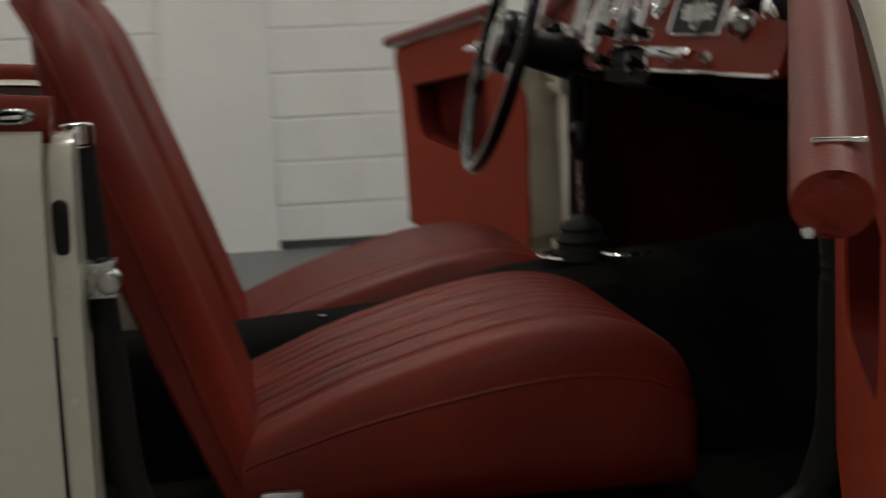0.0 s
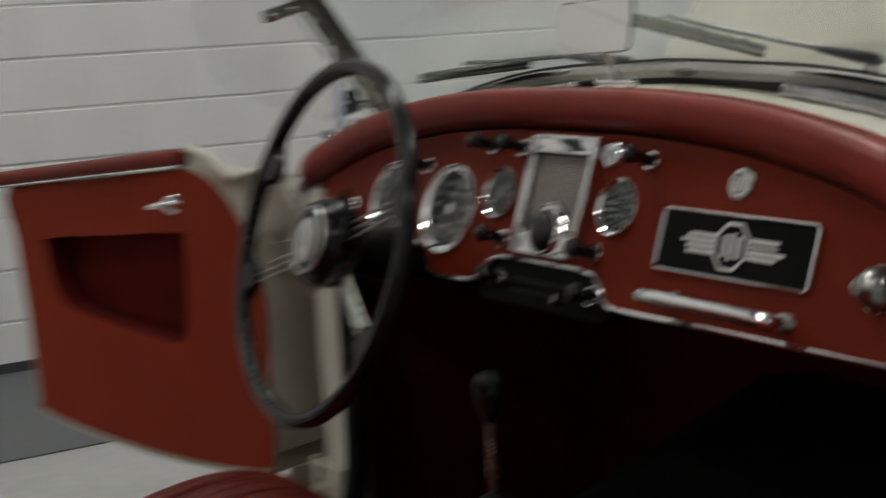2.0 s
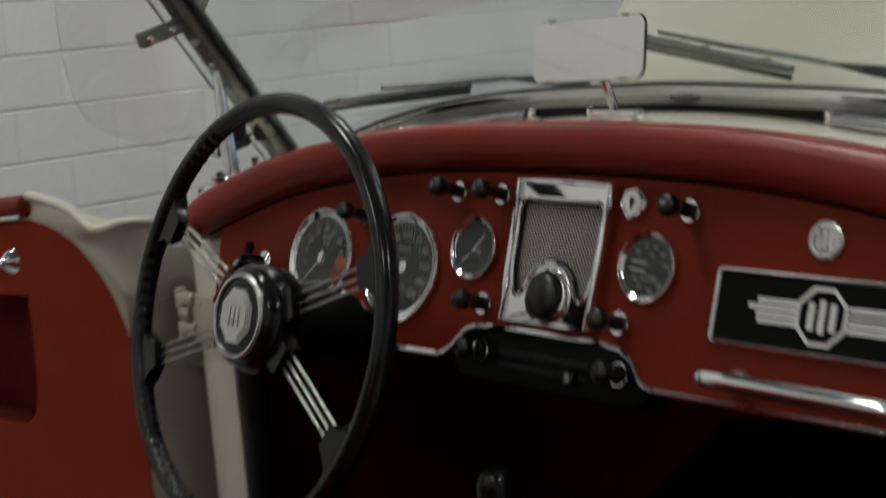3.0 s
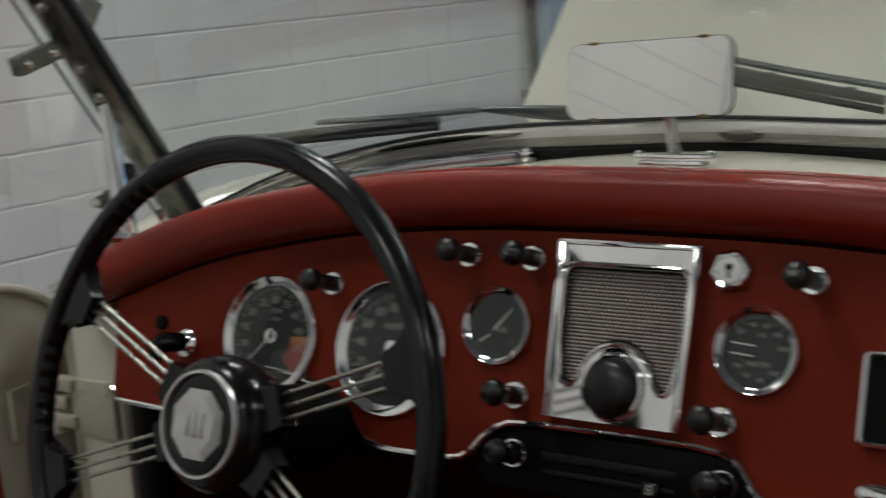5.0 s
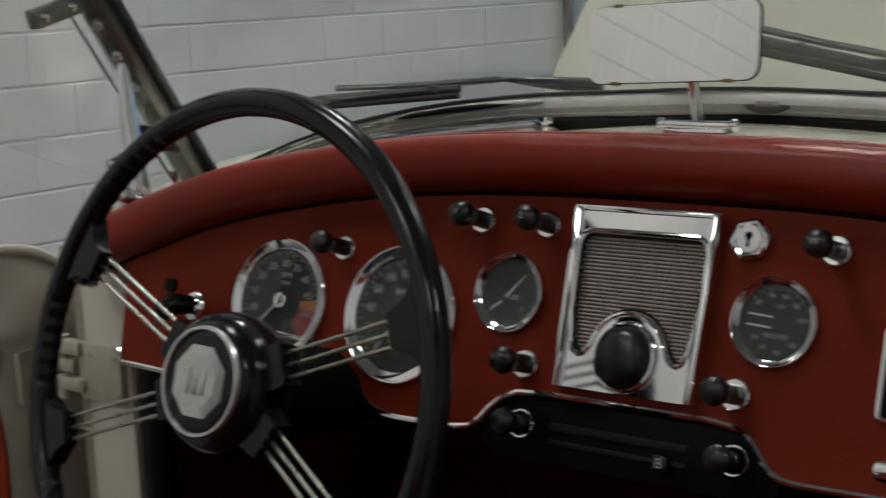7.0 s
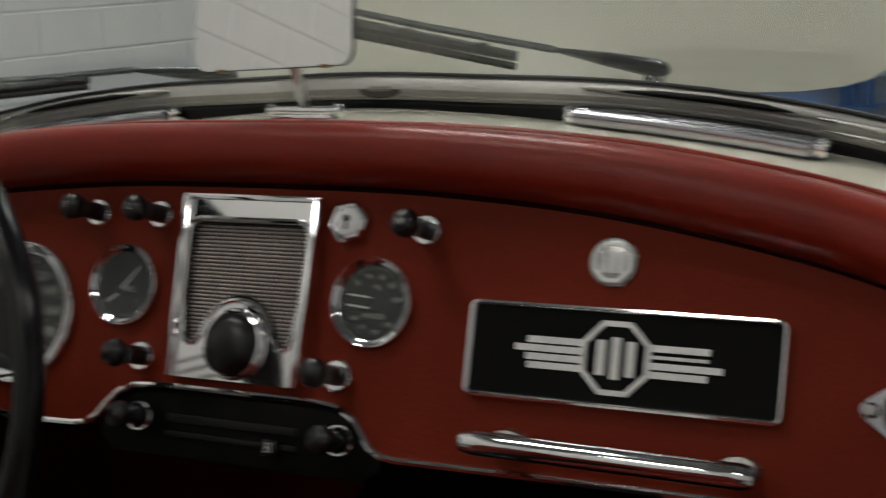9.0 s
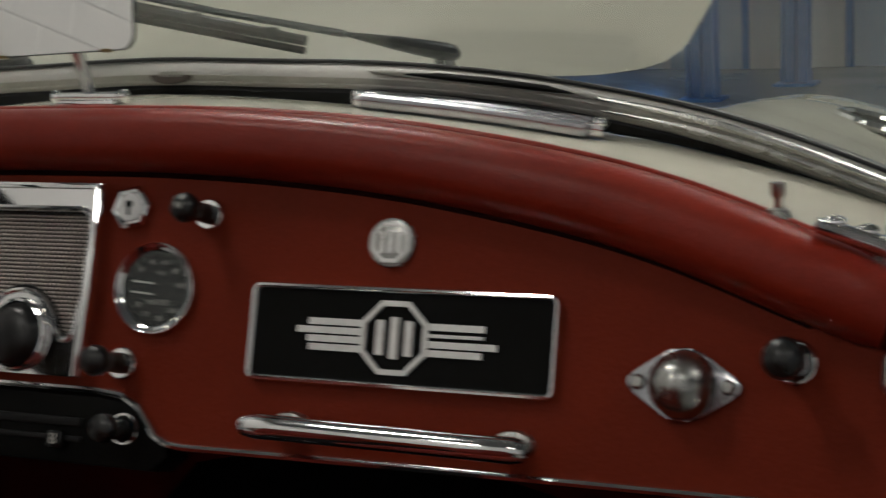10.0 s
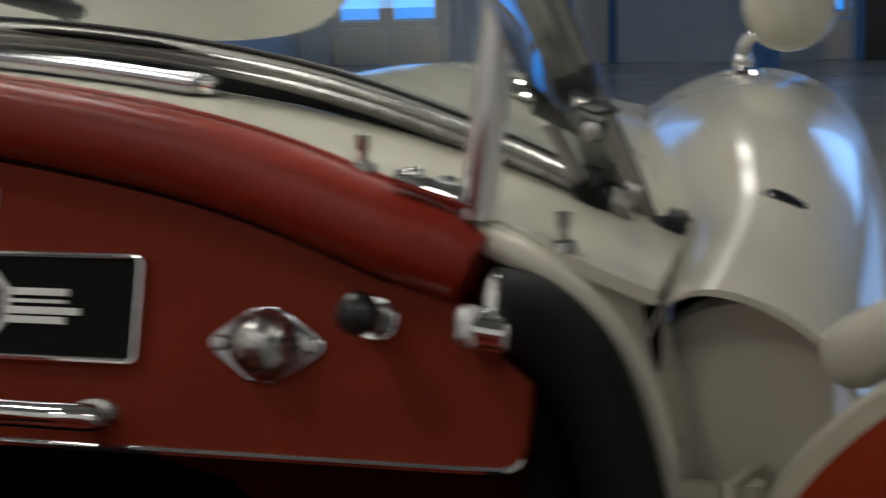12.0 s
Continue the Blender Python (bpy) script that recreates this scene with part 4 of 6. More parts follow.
    tube(bm, spline([(s * 0.563 + hx, 0.016 + hy, 0.780), (s * 0.548 + hx, 0.013 + hy, 0.787), (s * 0.534, 0.010, 0.793), (s * 0.521, 0.006, 0.798)], 5), [0.009 - 0.0030 * k / 15 for k in range(16)], 12, squash=0.7)
    ball(bm, (s * 0.546, 0.015, 0.7935), 0.0056, (1.2, 1, 0.7), 12)
    ball(bm, (s * 0.530, 0.010, 0.799), 0.0052, (1.2, 1, 0.7), 12)
    part("handle_foot", bm, CHROME, h)
    # side wind deflector
    pts = [(0.060, 0.795), (0.040, 0.806), (-0.030, 0.833), (-0.085, 0.857), (-0.117, 0.882), (-0.138, 0.935), (-0.148, 1.00), (-0.155, 1.06), (-0.130, 1.10), (-0.06, 1.11)]
    def side_x(z):
        return s * ((0.641 if s > 0 else 0.628) - (z - 0.731) * 0.2314)
    rim = spline([(side_x(z), y, z) for y, z in pts], 5)
    bm = bmesh.new()
    n = len(rim)
    front = [a.lerp(b, 0.06 + 0.90 * k / (n - 1)) + V(0, -0.012, 0) for k in range(n)]
    shell(bm, lambda u, v: front[round(u * (n - 1))].lerp(rim[round(u * (n - 1))], v), n - 1, 6, (s * 0.0009, 0, 0))
    g = part("wind_deflector", bm, CLEAR, screen, "clear side wind deflector glass")
    g.visible_shadow = False


# chrome slots in the lower frame, the maker's plate and the wipers
SLOT = [0.185, 0.205, 0.24, 0.28, 0.32, 0.345, 0.365]
for s in (-1, 1):
    bm = bmesh.new()
    tube(bm, [screen_point(s * x, 0.0125) + V(0, -0.0122, 0.0030) for x in SLOT], [0.0010, 0.0034, 0.0040, 0.0040, 0.0040, 0.0034, 0.0010], 12, squash=0.8)
    lip = part("frame_slot", bm, FRAME, screen)
    bm = bmesh.new()
    tube(bm, [screen_point(s * x, 0.0125) + V(0, -0.0142, 0.0028) for x in SLOT[1:-1]], [0.0010, 0.0030, 0.0033, 0.0030, 0.0010], 10, squash=0.8)
    part("slot_opening", bm, BLACK_DULL, lip)
bm = bmesh.new()
p = screen_point(0.017, 0.007) + V(0, -0.0142, 0.0012)
lathe(bm, [(0, 0.0016), (0.95, 0.0014), (1.0, 0.0), (0, -0.001)], 24, Matrix.Translation(p) @ Matrix.Rotation(radians(70), 4, "X") @ Matrix.Diagonal((0.0195, 0.0070, 1, 1)))
plate = part("maker_plate", bm, COPPER, screen, "small oval copper maker's plate")
bm = bmesh.new()
for k in range(5):
    box(bm, p + V(-0.008 + 0.004 * k, -0.0018, 0.0008), (0.0022, 0.0006, 0.004))
part("plate_bars", bm, DIAL_INK, plate)


def wiper(pivot, knee, tip_a, tip_b):
    bm = bmesh.new()
    lathe(bm, [(0, 0.013), (0.005, 0.012), (0.007, 0.008), (0.008, 0.0), (0.008, -0.030), (0, -0.030)], 18, Matrix.Translation(pivot))
    hub = part("wiper", bm, CHROME_OLD, screen)
    bm = bmesh.new()
    a, b = Vector(pivot) + V(0, 0, 0.010), Vector(knee)
    d = (b - a)
    tube(bm, [a - d * 0.16, a - d * 0.10, a, a + d * 0.5, b], [0.004, 0.011, 0.0125, 0.009, 0.003], 10, squash=0.6)
    part("arm", bm, WIPER, hub)
    ta, tb = Vector(tip_a), Vector(tip_b)
    mid = ta.lerp(tb, 0.42)
    bm = bmesh.new()
    tube(bm, [b, b.lerp(mid + V(0, 0, 0.008), 0.6), mid + V(0, 0, 0.010)], 0.0028, 8)
    part("arm_rod", bm, WIPER, hub)
    bm = bmesh.new()
    tube(bm, [ta, ta.lerp(tb, 0.25), mid, ta.lerp(tb, 0.75), tb], [0.0034, 0.0042, 0.0048, 0.0042, 0.0034], 8, squash=1.1)
    for k in (0.12, 0.36, 0.62, 0.88):
        box(bm, ta.lerp(tb, k) + V(0, 0, 0.001), (0.012, 0.008, 0.0085), 0.002)
    part("blade", bm, BLADE, hub)
    bm = bmesh.new()
    tube(bm, [ta + V(0, -0.003, -0.007), tb + V(0, -0.003, -0.007)], 0.0030, 6)
    part("blade_rubber", bm, RUBBER, hub)


wiper((0.2046, 0.254, 0.868), (0.143, 0.214, 0.8955), (-0.100, 0.150, 0.9425), (0.126, 0.185, 0.893))
wiper((-0.192, 0.252, 0.868), (-0.252, 0.204, 0.887), (-0.492, 0.140, 0.8655), (-0.268, 0.165, 0.882))

# ---- rear-view mirror ----
mir = thing("rear_view_mirror", pose(0, 0, 0), "frameless rounded rear-view mirror on a chrome stalk", "mirror")
BL, TR = V(-0.066, 0.060, 0.897), V(0.066, 0.060, 0.950)
mc = (BL + TR) / 2 + V(-0.0012, 0, -0.0012)
MM = Matrix.Translation(mc) @ Matrix.Rotation(radians(-2), 4, "Z") @ Matrix.Rotation(radians(-10), 4, "X") @ Matrix.Rotation(radians(-1.8), 4, "Y")


def rounded(w, h, r, n=6):
    out = []
    for cx, cz, a0 in ((w / 2 - r, h / 2 - r, 0), (-w / 2 + r, h / 2 - r, 90), (-w / 2 + r, -h / 2 + r, 180), (w / 2 - r, -h / 2 + r, 270)):
        for k in range(n + 1):
            a = radians(a0 + 90 * k / n)
            out.append((cx + r * math.cos(a), cz + r * math.sin(a)))
    return out


bm = bmesh.new()
prism(bm, rounded(0.1352, 0.0545, 0.010), 0.0, 0.0022, lambda u, v, w: MM @ V(u, w, v))
mg = part("mirror_glass", bm, MIRROR, mir, angle=20)
bm = bmesh.new()
prism(bm, rounded(0.1362, 0.0555, 0.0104), 0.0008, 0.0030, lambda u, v, w: MM @ V(u, w, v))
part("backing", bm, BLACK_DULL, mir)
for x in (-0.045, 0.045):
    for z in (-0.0275, 0.0275):
        bm = bmesh.new()
        box(bm, (x, 0.0012, z), (0.0072, 0.0050, 0.0024), 0.0006, MM)
        part("clip", bm, BRASS, mir)
foot = V(0.004, 0.086, 0.866)
top = MM @ V(0.0132, 0.008, -0.022)
bm = bmesh.new()
tube(bm, [foot, foot.lerp(top, 0.5), top], [0.0046, 0.0043, 0.0043], 14)
part("stalk", bm, SATIN, mir)
bm = bmesh.new()
box(bm, foot + V(0, 0, -0.0030), (0.054, 0.012, 0.0055), 0.002)
box(bm, foot + V(0, 0, -0.0085), (0.050, 0.016, 0.0065), 0.001)
for x in (-0.0290, 0.0290):
    ball(bm, foot + V(x, 0, -0.0030), 0.0050, (0.7, 1, 1.0), 12)
part("base", bm, CHROME, mir)

# ---- wing mirror ----
wm = thing("wing_mirror", pose(0.650, 0.60, 0.796), "cream backed round mirror on a chrome stalk on the wing", "mirror")
bm = bmesh.new()
lathe(bm, [(0, 0.005), (0.016, 0.004), (0.018, 0.0), (0.0, -0.004)], 18)
part("base", bm, CHROME, wm)
bm = bmesh.new()
tube(bm, spline([(0, 0, 0), (0.000, 0, 0.022), (0.010, 0, 0.034), (0.026, 0.004, 0.040)], 5), 0.0055, 10)
ball(bm, (0, 0, 0.010), 0.009, (1, 1, 1.2), 12)
part("stalk", bm, CHROME, wm)
bm = bmesh.new()
lathe(bm, [(0, 0.040), (0.016, 0.037), (0.030, 0.027), (0.038, 0.013), (0.040, 0.0), (0.039, -0.003), (0, -0.003)], 30, Matrix.Translation((0.038, 0.010, 0.057)) @ Matrix.Rotation(radians(90), 4, "X"))
part("shell", bm, CREAM, wm)
bm = bmesh.new()
lathe(bm, [(0, 0.0015), (0.0365, 0.0015), (0.0365, 0.0), (0, 0.0)], 30, Matrix.Translation((0.038, 0.0135, 0.057)) @ Matrix.Rotation(radians(-90), 4, "X"))
part("mirror_glass", bm, MIRROR, wm)

# ---- dashboard (built upright in its own frame, raked with the empty) ----
dash = thing("dashboard", DASH_M, "red leathercloth dashboard with chrome rimmed gauges and black knobs", "dashboard")


def on_dash(u, v, w):
    return (u, w, v)


def arch(x):
    q = (x + 0.335) / 0.105
    return -0.073 + 0.047 * math.sqrt(max(0.0, 1 - q * q))


LOW = [(-0.520, -0.060), (-0.512, -0.071)]
LOW += [(x, arch(x)) for x in (-0.440, -0.435, -0.425, -0.41, -0.39, -0.365, -0.335, -0.305, -0.28, -0.26, -0.245, -0.235)]
LOW += [(-0.2285, -0.0660), (-0.2200, -0.0715), (-0.2080, -0.0742), (-0.190, -0.0750), (-0.140, -0.0738), (-0.127, -0.0718), (-0.118, -0.0655), (-0.110, -0.0560), (-0.101, -0.0475), (-0.088, -0.0420), (-0.060, -0.040), (0.060, -0.040), (0.084, -0.0425), (0.096, -0.0485), (0.104, -0.0580), (0.111, -0.0660), (0.120, -0.0705), (0.132, -0.0716), (0.300, -0.0702), (0.560, -0.070), (0.582, -0.0695), (0.589, -0.0665), (0.592, -0.058)]
HIGH = [(0.594, -0.026), (0.570, -0.006)] + [(x, curve(TOPS, abs(x)) + 0.012) for x in (0.545, 0.50, 0.45, 0.40, 0.34, 0.27, 0.19, 0.10, 0.0, -0.10, -0.19, -0.27, -0.34, -0.40, -0.45, -0.50)] + [(-0.530, 0.020), (-0.524, -0.03)]
bm = bmesh.new()
prism(bm, LOW + HIGH, 0.0, 0.012, on_dash)
bmesh.ops.triangulate(bm, faces=[f for f in bm.faces if len(f.verts) > 4])
part("panel", bm, RED, dash)
bm = bmesh.new()
edge = LOW[:-1] + [(0.5915, -0.0625)]
tube(bm, [(x, -0.001, z - 0.001) for x, z in edge], [0.0026] * (len(edge) - 2) + [0.0020, 0.0008], 8, up=(0, 1, 0))
part("lower_trim", bm, CHROME, dash, "thin chrome edge trim")

# padded roll along the top
xs = [-0.583 + 1.145 * k / 80 for k in range(81)]
rings = []
for k, x in enumerate(xs):
    z = curve(TOPS, abs(x))
    e = min(k, 80 - k)
    q = [0.80, 0.93, 0.98, 1.0][min(e, 3)]
    hz = 0.0215 + 0.0028 * min(1.0, (abs(x) / 0.48) ** 2)
    c = V(x, 0.008, z + hz - 0.001)
    sl = (curve(TOPS, abs(x + 0.004)) - curve(TOPS, abs(x - 0.004))) / 0.008
    t = V(1, 0, sl).normalized()
    nz = V(-t.z, 0, t.x)
    ny = V(0, 1, 0)
    ring = []
    for j in range(24):
        a = 2 * math.pi * j / 24
        fy, fz = (math.copysign(abs(v) ** 0.72, v) for v in (math.cos(a), math.sin(a)))
        ring.append(c + q * (0.034 * fy * ny + hz * fz * nz))
    rings.append(ring)
bm = bmesh.new()
bridge(bm, rings)
pad = part("crash_roll", bm, RED_PAD, dash, "padded red leather roll along the top")
bm = bmesh.new()
tube(bm, [(x, 0.009, curve(TOPS, abs(x)) + 0.0430 + 0.0052 * min(1.0, (abs(x) / 0.48) ** 2)) for x in xs[2:-1]], 0.0038, 10)
part("piping", bm, RED_PAD, pad)
# dark strip that stands for the shadow between roll and panel
bm = bmesh.new()
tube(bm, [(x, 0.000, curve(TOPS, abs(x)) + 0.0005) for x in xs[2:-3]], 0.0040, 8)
part("roll_shade", bm, PAD_SHADE, pad)


def gauge(x, z, d, label):
    r = d / 2
    m = Matrix.Translation((x, 0, z)) @ Matrix.Rotation(radians(90), 4, "X")
    bm = bmesh.new()
    lathe(bm, [(r, 0.0), (r, 0.0035), (r * 0.992, 0.0046 + r * 0.01), (r * 0.975, 0.0050 + r * 0.02), (r * 0.955, 0.0048 + r * 0.02), (r * 0.94, 0.0042 + r * 0.02), (r * 0.815, 0.0030), (r * 0.81, 0.0), (r, 0.0)], 56, m)
    b = part("gauge", bm, CHROME, dash, label)
    bm = bmesh.new()
    lathe(bm, [(0, 0.0012), (r * 0.83, 0.0012), (r * 0.83, 0.0003), (0, 0.0003)], 48, m)
    part("dial", bm, FACE, b)
    bm = bmesh.new()
    lathe(bm, [(0, 0.0038), (r * 0.5, 0.0037), (r * 0.84, 0.0033), (r * 0.84, 0.0029), (0, 0.0032)], 40, m)
    g = part("cover_glass", bm, COVER, b)
    g.visible_shadow = False
    return b, m, r


def polar(m, r, a, h=0.0016):
    return m @ V(r * math.cos(radians(a)), r * math.sin(radians(a)), h)


def dial_marks(b, m, r, a0, a1, texts, ticks, size, extra=()):
    """Numbers and ticks from the angle a0 round to a1, and single words (text, x, y, size)."""
    bm = bmesh.new()
    for k in range(ticks + 1):
        a = a0 + (a1 - a0) * k / ticks
        rr = 0.70 if k % 2 == 0 else 0.745
        d = Matrix.Rotation(radians(a), 4, "Z")
        box(bm, (r * (rr + 0.79) / 2, 0, 0.0014), (r * (0.79 - rr), r * 0.016, 0.0003), 0, m @ d)
    for k, s in enumerate(texts):
        a = a0 + (a1 - a0) * k / (len(texts) - 1)
        add_mesh(bm, lettering(s, size, m @ Matrix.Translation((0.585 * r * math.cos(radians(a)), 0.585 * r * math.sin(radians(a)), 0.0014))))
    for s, x, y, h in extra:
        add_mesh(bm, lettering(s, h, m @ Matrix.Translation((x * r, y * r, 0.0014))))
    part("markings", bm, DIAL_INK, b)


def pointer(b, m, r, a, length, w, mat=None):
    bm = bmesh.new()
    d = m @ Matrix.Rotation(radians(a), 4, "Z")
    prism(bm, [(-0.12 * r, -w), (-0.12 * r, w), (length * r, w * 0.3), (length * r, -w * 0.3)], 0.0020, 0.0024, lambda u, v, h: d @ V(u, v, h))
    part("pointer", bm, mat or INK, b)


def sector(b, m, r, a0, a1, mat, r0=0.44, r1=0.80):
    bm = bmesh.new()
    n = 8
    poly = [(r1 * r * math.cos(radians(a0 + (a1 - a0) * k / n)), r1 * r * math.sin(radians(a0 + (a1 - a0) * k / n))) for k in range(n + 1)]
    poly += [(r0 * r * math.cos(radians(a1 - (a1 - a0) * k / n)), r0 * r * math.sin(radians(a1 - (a1 - a0) * k / n))) for k in range(n + 1)]
    prism(bm, poly, 0.0012, 0.0015, lambda u, v, h: m @ V(u, v, h))
    part("sector", bm, mat, b)


def boss(b, m, r):
    bm = bmesh.new()
    lathe(bm, [(0, 0.0029), (r * 0.7, 0.0028), (r, 0.0024), (r, 0.0012), (0, 0.0012)], 24, m)
    part("boss", bm, CHROME, b)


b, m, r = gauge(-0.335, 0.000, 0.104, "rev counter with an orange and red sector")
dial_marks(b, m, r, 222, -15, ["5", "10", "15", "20", "25", "30", "35", "40", "45", "50"], 36, 0.0088, [("RPM", 0.06, 0.40, 0.0066), ("X100", 0.06, 0.28, 0.0046)])
sector(b, m, r, -8, 4, ORANGE)
sector(b, m, r, -46, -8, SCARLET)
pointer(b, m, r, 226, 0.66, 0.0010)
boss(b, m, 0.0064)
b, m, r = gauge(-0.206, 0.001, 0.108, "speedometer with white numerals")
dial_marks(b, m, r, 232, -52, ["0", "20", "40", "60", "80", "100", "120", "140", "160", "180", "200"], 40, 0.0100, [("km/h", 0.0, 0.33, 0.0085), ("0452", 0.0, -0.38, 0.008)])
pointer(b, m, r, 236, 0.66, 0.0010)
boss(b, m, 0.0064)
b, m, r = gauge(-0.108, 0.027, 0.0595, "small fuel gauge")
dial_marks(b, m, r, 222, 318, ["E", "", "F"], 8, 0.0055, [("FUEL", 0.12, -0.10, 0.0056)])
pointer(b, m, r, 48, 0.62, 0.0009)
bm = bmesh.new()
rod(bm, polar(m, r * 0.65, 222, 0.0020), polar(m, r * 0.3, 230, 0.0020), 0.0006, seg=6)
part("pointer_tail", bm, INK, b)
b, m, r = gauge(0.101, 0.027, 0.0605, "combined oil and water gauge")
dial_marks(b, m, r, 138, 8, ["20", "40", "60", "80", "100"], 16, 0.0048, [("OIL", 0.08, 0.34, 0.0040), ("WATER", 0.05, -0.30, 0.0050), ("50", -0.42, -0.36, 0.0048), ("70", -0.22, -0.56, 0.0048), ("90", 0.14, -0.64, 0.0048), ("100", 0.44, -0.46, 0.0048)])
for zz in (0.10, -0.13):
    bm = bmesh.new()
    box(bm, (-0.34 * r, zz * r, 0.0020), (0.55 * r, 0.0013, 0.0005), 0, m @ Matrix.Rotation(radians(-4), 4, "Z"))
    part("pointer", bm, INK, b)


def knob(x, z, letter="", size=1.0, collar=True):
    bm = bmesh.new()
    m = Matrix.Translation((x, 0, z)) @ Matrix.Rotation(radians(90), 4, "X")
    k = size
    lathe(bm, [(0, 0.038), (0.0045 * k, 0.0374), (0.0082 * k, 0.0350), (0.0096 * k, 0.0305), (0.0087 * k, 0.0260), (0.0066 * k, 0.0225), (0.0058 * k, 0.017), (0.0064 * k, 0.008), (0.0064 * k, 0.0), (0, 0)], 24, m)
    kn = part("knob", bm, BAKELITE, dash)
    if collar:
        bm = bmesh.new()
        lathe(bm, [(0.0062 * k, 0.0040), (0.0092 * k, 0.0040), (0.0102 * k, 0.0030), (0.0106 * k, 0.0), (0.0062 * k, 0.0)], 24, m)
        part("ferrule", bm, CHROME, kn, "chrome ferrule")
    if letter:
        bm = bmesh.new()
        add_mesh(bm, lettering(letter, 0.0062, m @ Matrix.Translation((0, 0, 0.0381)), 0.0003))
        part("letter", bm, INK, kn)
    return kn


knob(-0.1410, 0.0785, "F")
knob(-0.0830, 0.0790, "L")
knob(0.1360, 0.0760, "W")
knob(-0.0848, -0.0225, size=1.05)
knob(0.0805, -0.0225, size=1.05)
knob(-0.2735, 0.0480)
knob(0.510, 0.004, size=1.2)
# indicator switch at the edge
bm = bmesh.new()
m = Matrix.Translation((-0.431, 0, -0.014)) @ Matrix.Rotation(radians(90), 4, "X")
lathe(bm, [(0, 0.010), (0.009, 0.009), (0.0125, 0.006), (0.013, 0.0), (0, 0)], 24, m)
sw = part("indicator_switch", bm, CHROME, dash)
bm = bmesh.new()
tube(bm, [(-0.431, -0.008, -0.014), (-0.437, -0.024, -0.016), (-0.440, -0.030, -0.022), (-0.440, -0.030, -0.034)], [0.008, 0.0095, 0.009, 0.006], 12)
part("lever", bm, BLACK, sw)
bm = bmesh.new()
lathe(bm, [(0, 0.004), (0.006, 0.0035), (0.0068, 0.0), (0, 0)], 18, Matrix.Translation((-0.468, 0, 0.001)) @ Matrix.Rotation(radians(90), 4, "X"))
part("plug", bm, BLACK_DULL, dash)
# ignition lock
bm = bmesh.new()
m = Matrix.Translation((0.077, 0, 0.079)) @ Matrix.Rotation(radians(90), 4, "X")
lathe(bm, [(0.0108, 0.0062), (0.0128, 0.0066), (0.0150, 0.0050), (0.0158, 0.0), (0.0108, 0.0)], 6, m @ Matrix.Rotation(radians(12), 4, "Z"))
lk = part("ignition_lock", bm, CHROME, dash)
bm = bmesh.new()
lathe(bm, [(0, 0.0068), (0.0090, 0.0067), (0.0098, 0.0058), (0.0098, 0.0), (0, 0)], 28, m)
part("barrel", bm, ALLOY, lk)
bm = bmesh.new()
lathe(bm, [(0.0098, 0.0048), (0.0107, 0.0048), (0.0107, 0.0), (0.0098, 0.0)], 28, m)
part("lock_ring", bm, RUBBER, lk)
bm = bmesh.new()
lathe(bm, [(0, 0.0002), (0.0026, 0.0002), (0.0026, 0), (0, 0)], 14, m @ Matrix.Translation((0, 0.002, 0.0071)))
box(bm, (0, -0.0022, 0.0072), (0.0021, 0.0062, 0.0003), 0, m)
part("keyhole", bm, BLACK_DULL, lk)

# loudspeaker frame with the horn push
GX, GB, GT, GL = 0.0572, 0.0545, 0.094, -0.0340


def half_w(z):
    return GB + (GX - GB) * (z - GL) / (GT - GL)


# opening: rounded corners above, a hump round the horn push below
OPEN = [(0.0455, 0.0), (0.0495, 0.020), (0.0505, 0.066)]
OPEN += [(0.0405 + 0.0102 * math.cos(radians(a)), 0.0665 + 0.0102 * math.sin(radians(a))) for a in (15, 35, 55, 75, 90)]
half = [(0.0300 * math.cos(radians(a)), -0.0085 + 0.0300 * math.sin(radians(a))) for a in (90, 76, 62, 48, 34, 22, 12)] + [(0.0315, -0.0055), (0.0345, -0.0095), (0.0390, -0.0105), (0.0430, -0.0080)]
OPEN = half + OPEN
OPEN = OPEN + [(-x, z) for x, z in reversed(OPEN[1:])]
bm = bmesh.new()
es = []
for loop in ([(-half_w(GT), GT), (half_w(GT), GT), (half_w(GL), GL), (-half_w(GL), GL)], OPEN):
    vs = [bm.verts.new((x, 0.0, z)) for x, z in loop]
    es += [bm.edges.new((vs[i], vs[(i + 1) % len(vs)])) for i in range(len(vs))]
bmesh.ops.triangle_fill(bm, use_beauty=True, edges=es)
r = bmesh.ops.extrude_face_region(bm, geom=list(bm.faces))
bmesh.ops.translate(bm, vec=(0, -0.0085, 0), verts=[g for g in r["geom"] if isinstance(g, bmesh.types.BMVert)])
bmesh.ops.recalc_face_normals(bm, faces=bm.faces)
for s in (-1, 1):
    prism(bm, [(s * half_w(GT), GT - 0.001), (s * half_w(GL), GL), (s * (half_w(GL) - 0.0065), GL), (s * (half_w(GT) - 0.0065), GT - 0.001)], -0.0125, 0.0, on_dash, 0.0025)
prism(bm, [(-half_w(GT), GT + 0.0005), (half_w(GT), GT + 0.0005), (half_w(GT), GT - 0.004), (-half_w(GT), GT - 0.004)], -0.0105, 0.0, on_dash, 0.002)
tube(bm, [(x, -0.0082, z) for x, z in OPEN], 0.0021, 8, closed=True, up=(0, 1, 0))
spk = part("speaker_frame", bm, CHROME, dash, "polished chrome loudspeaker surround")
bm = bmesh.new()
prism(bm, [(-0.050, 0.080), (0.050, 0.080), (0.047, -0.012), (-0.047, -0.012)], -0.0016, -0.0002, on_dash)
part("speaker_cloth", bm, CLOTH, spk)
bm = bmesh.new()
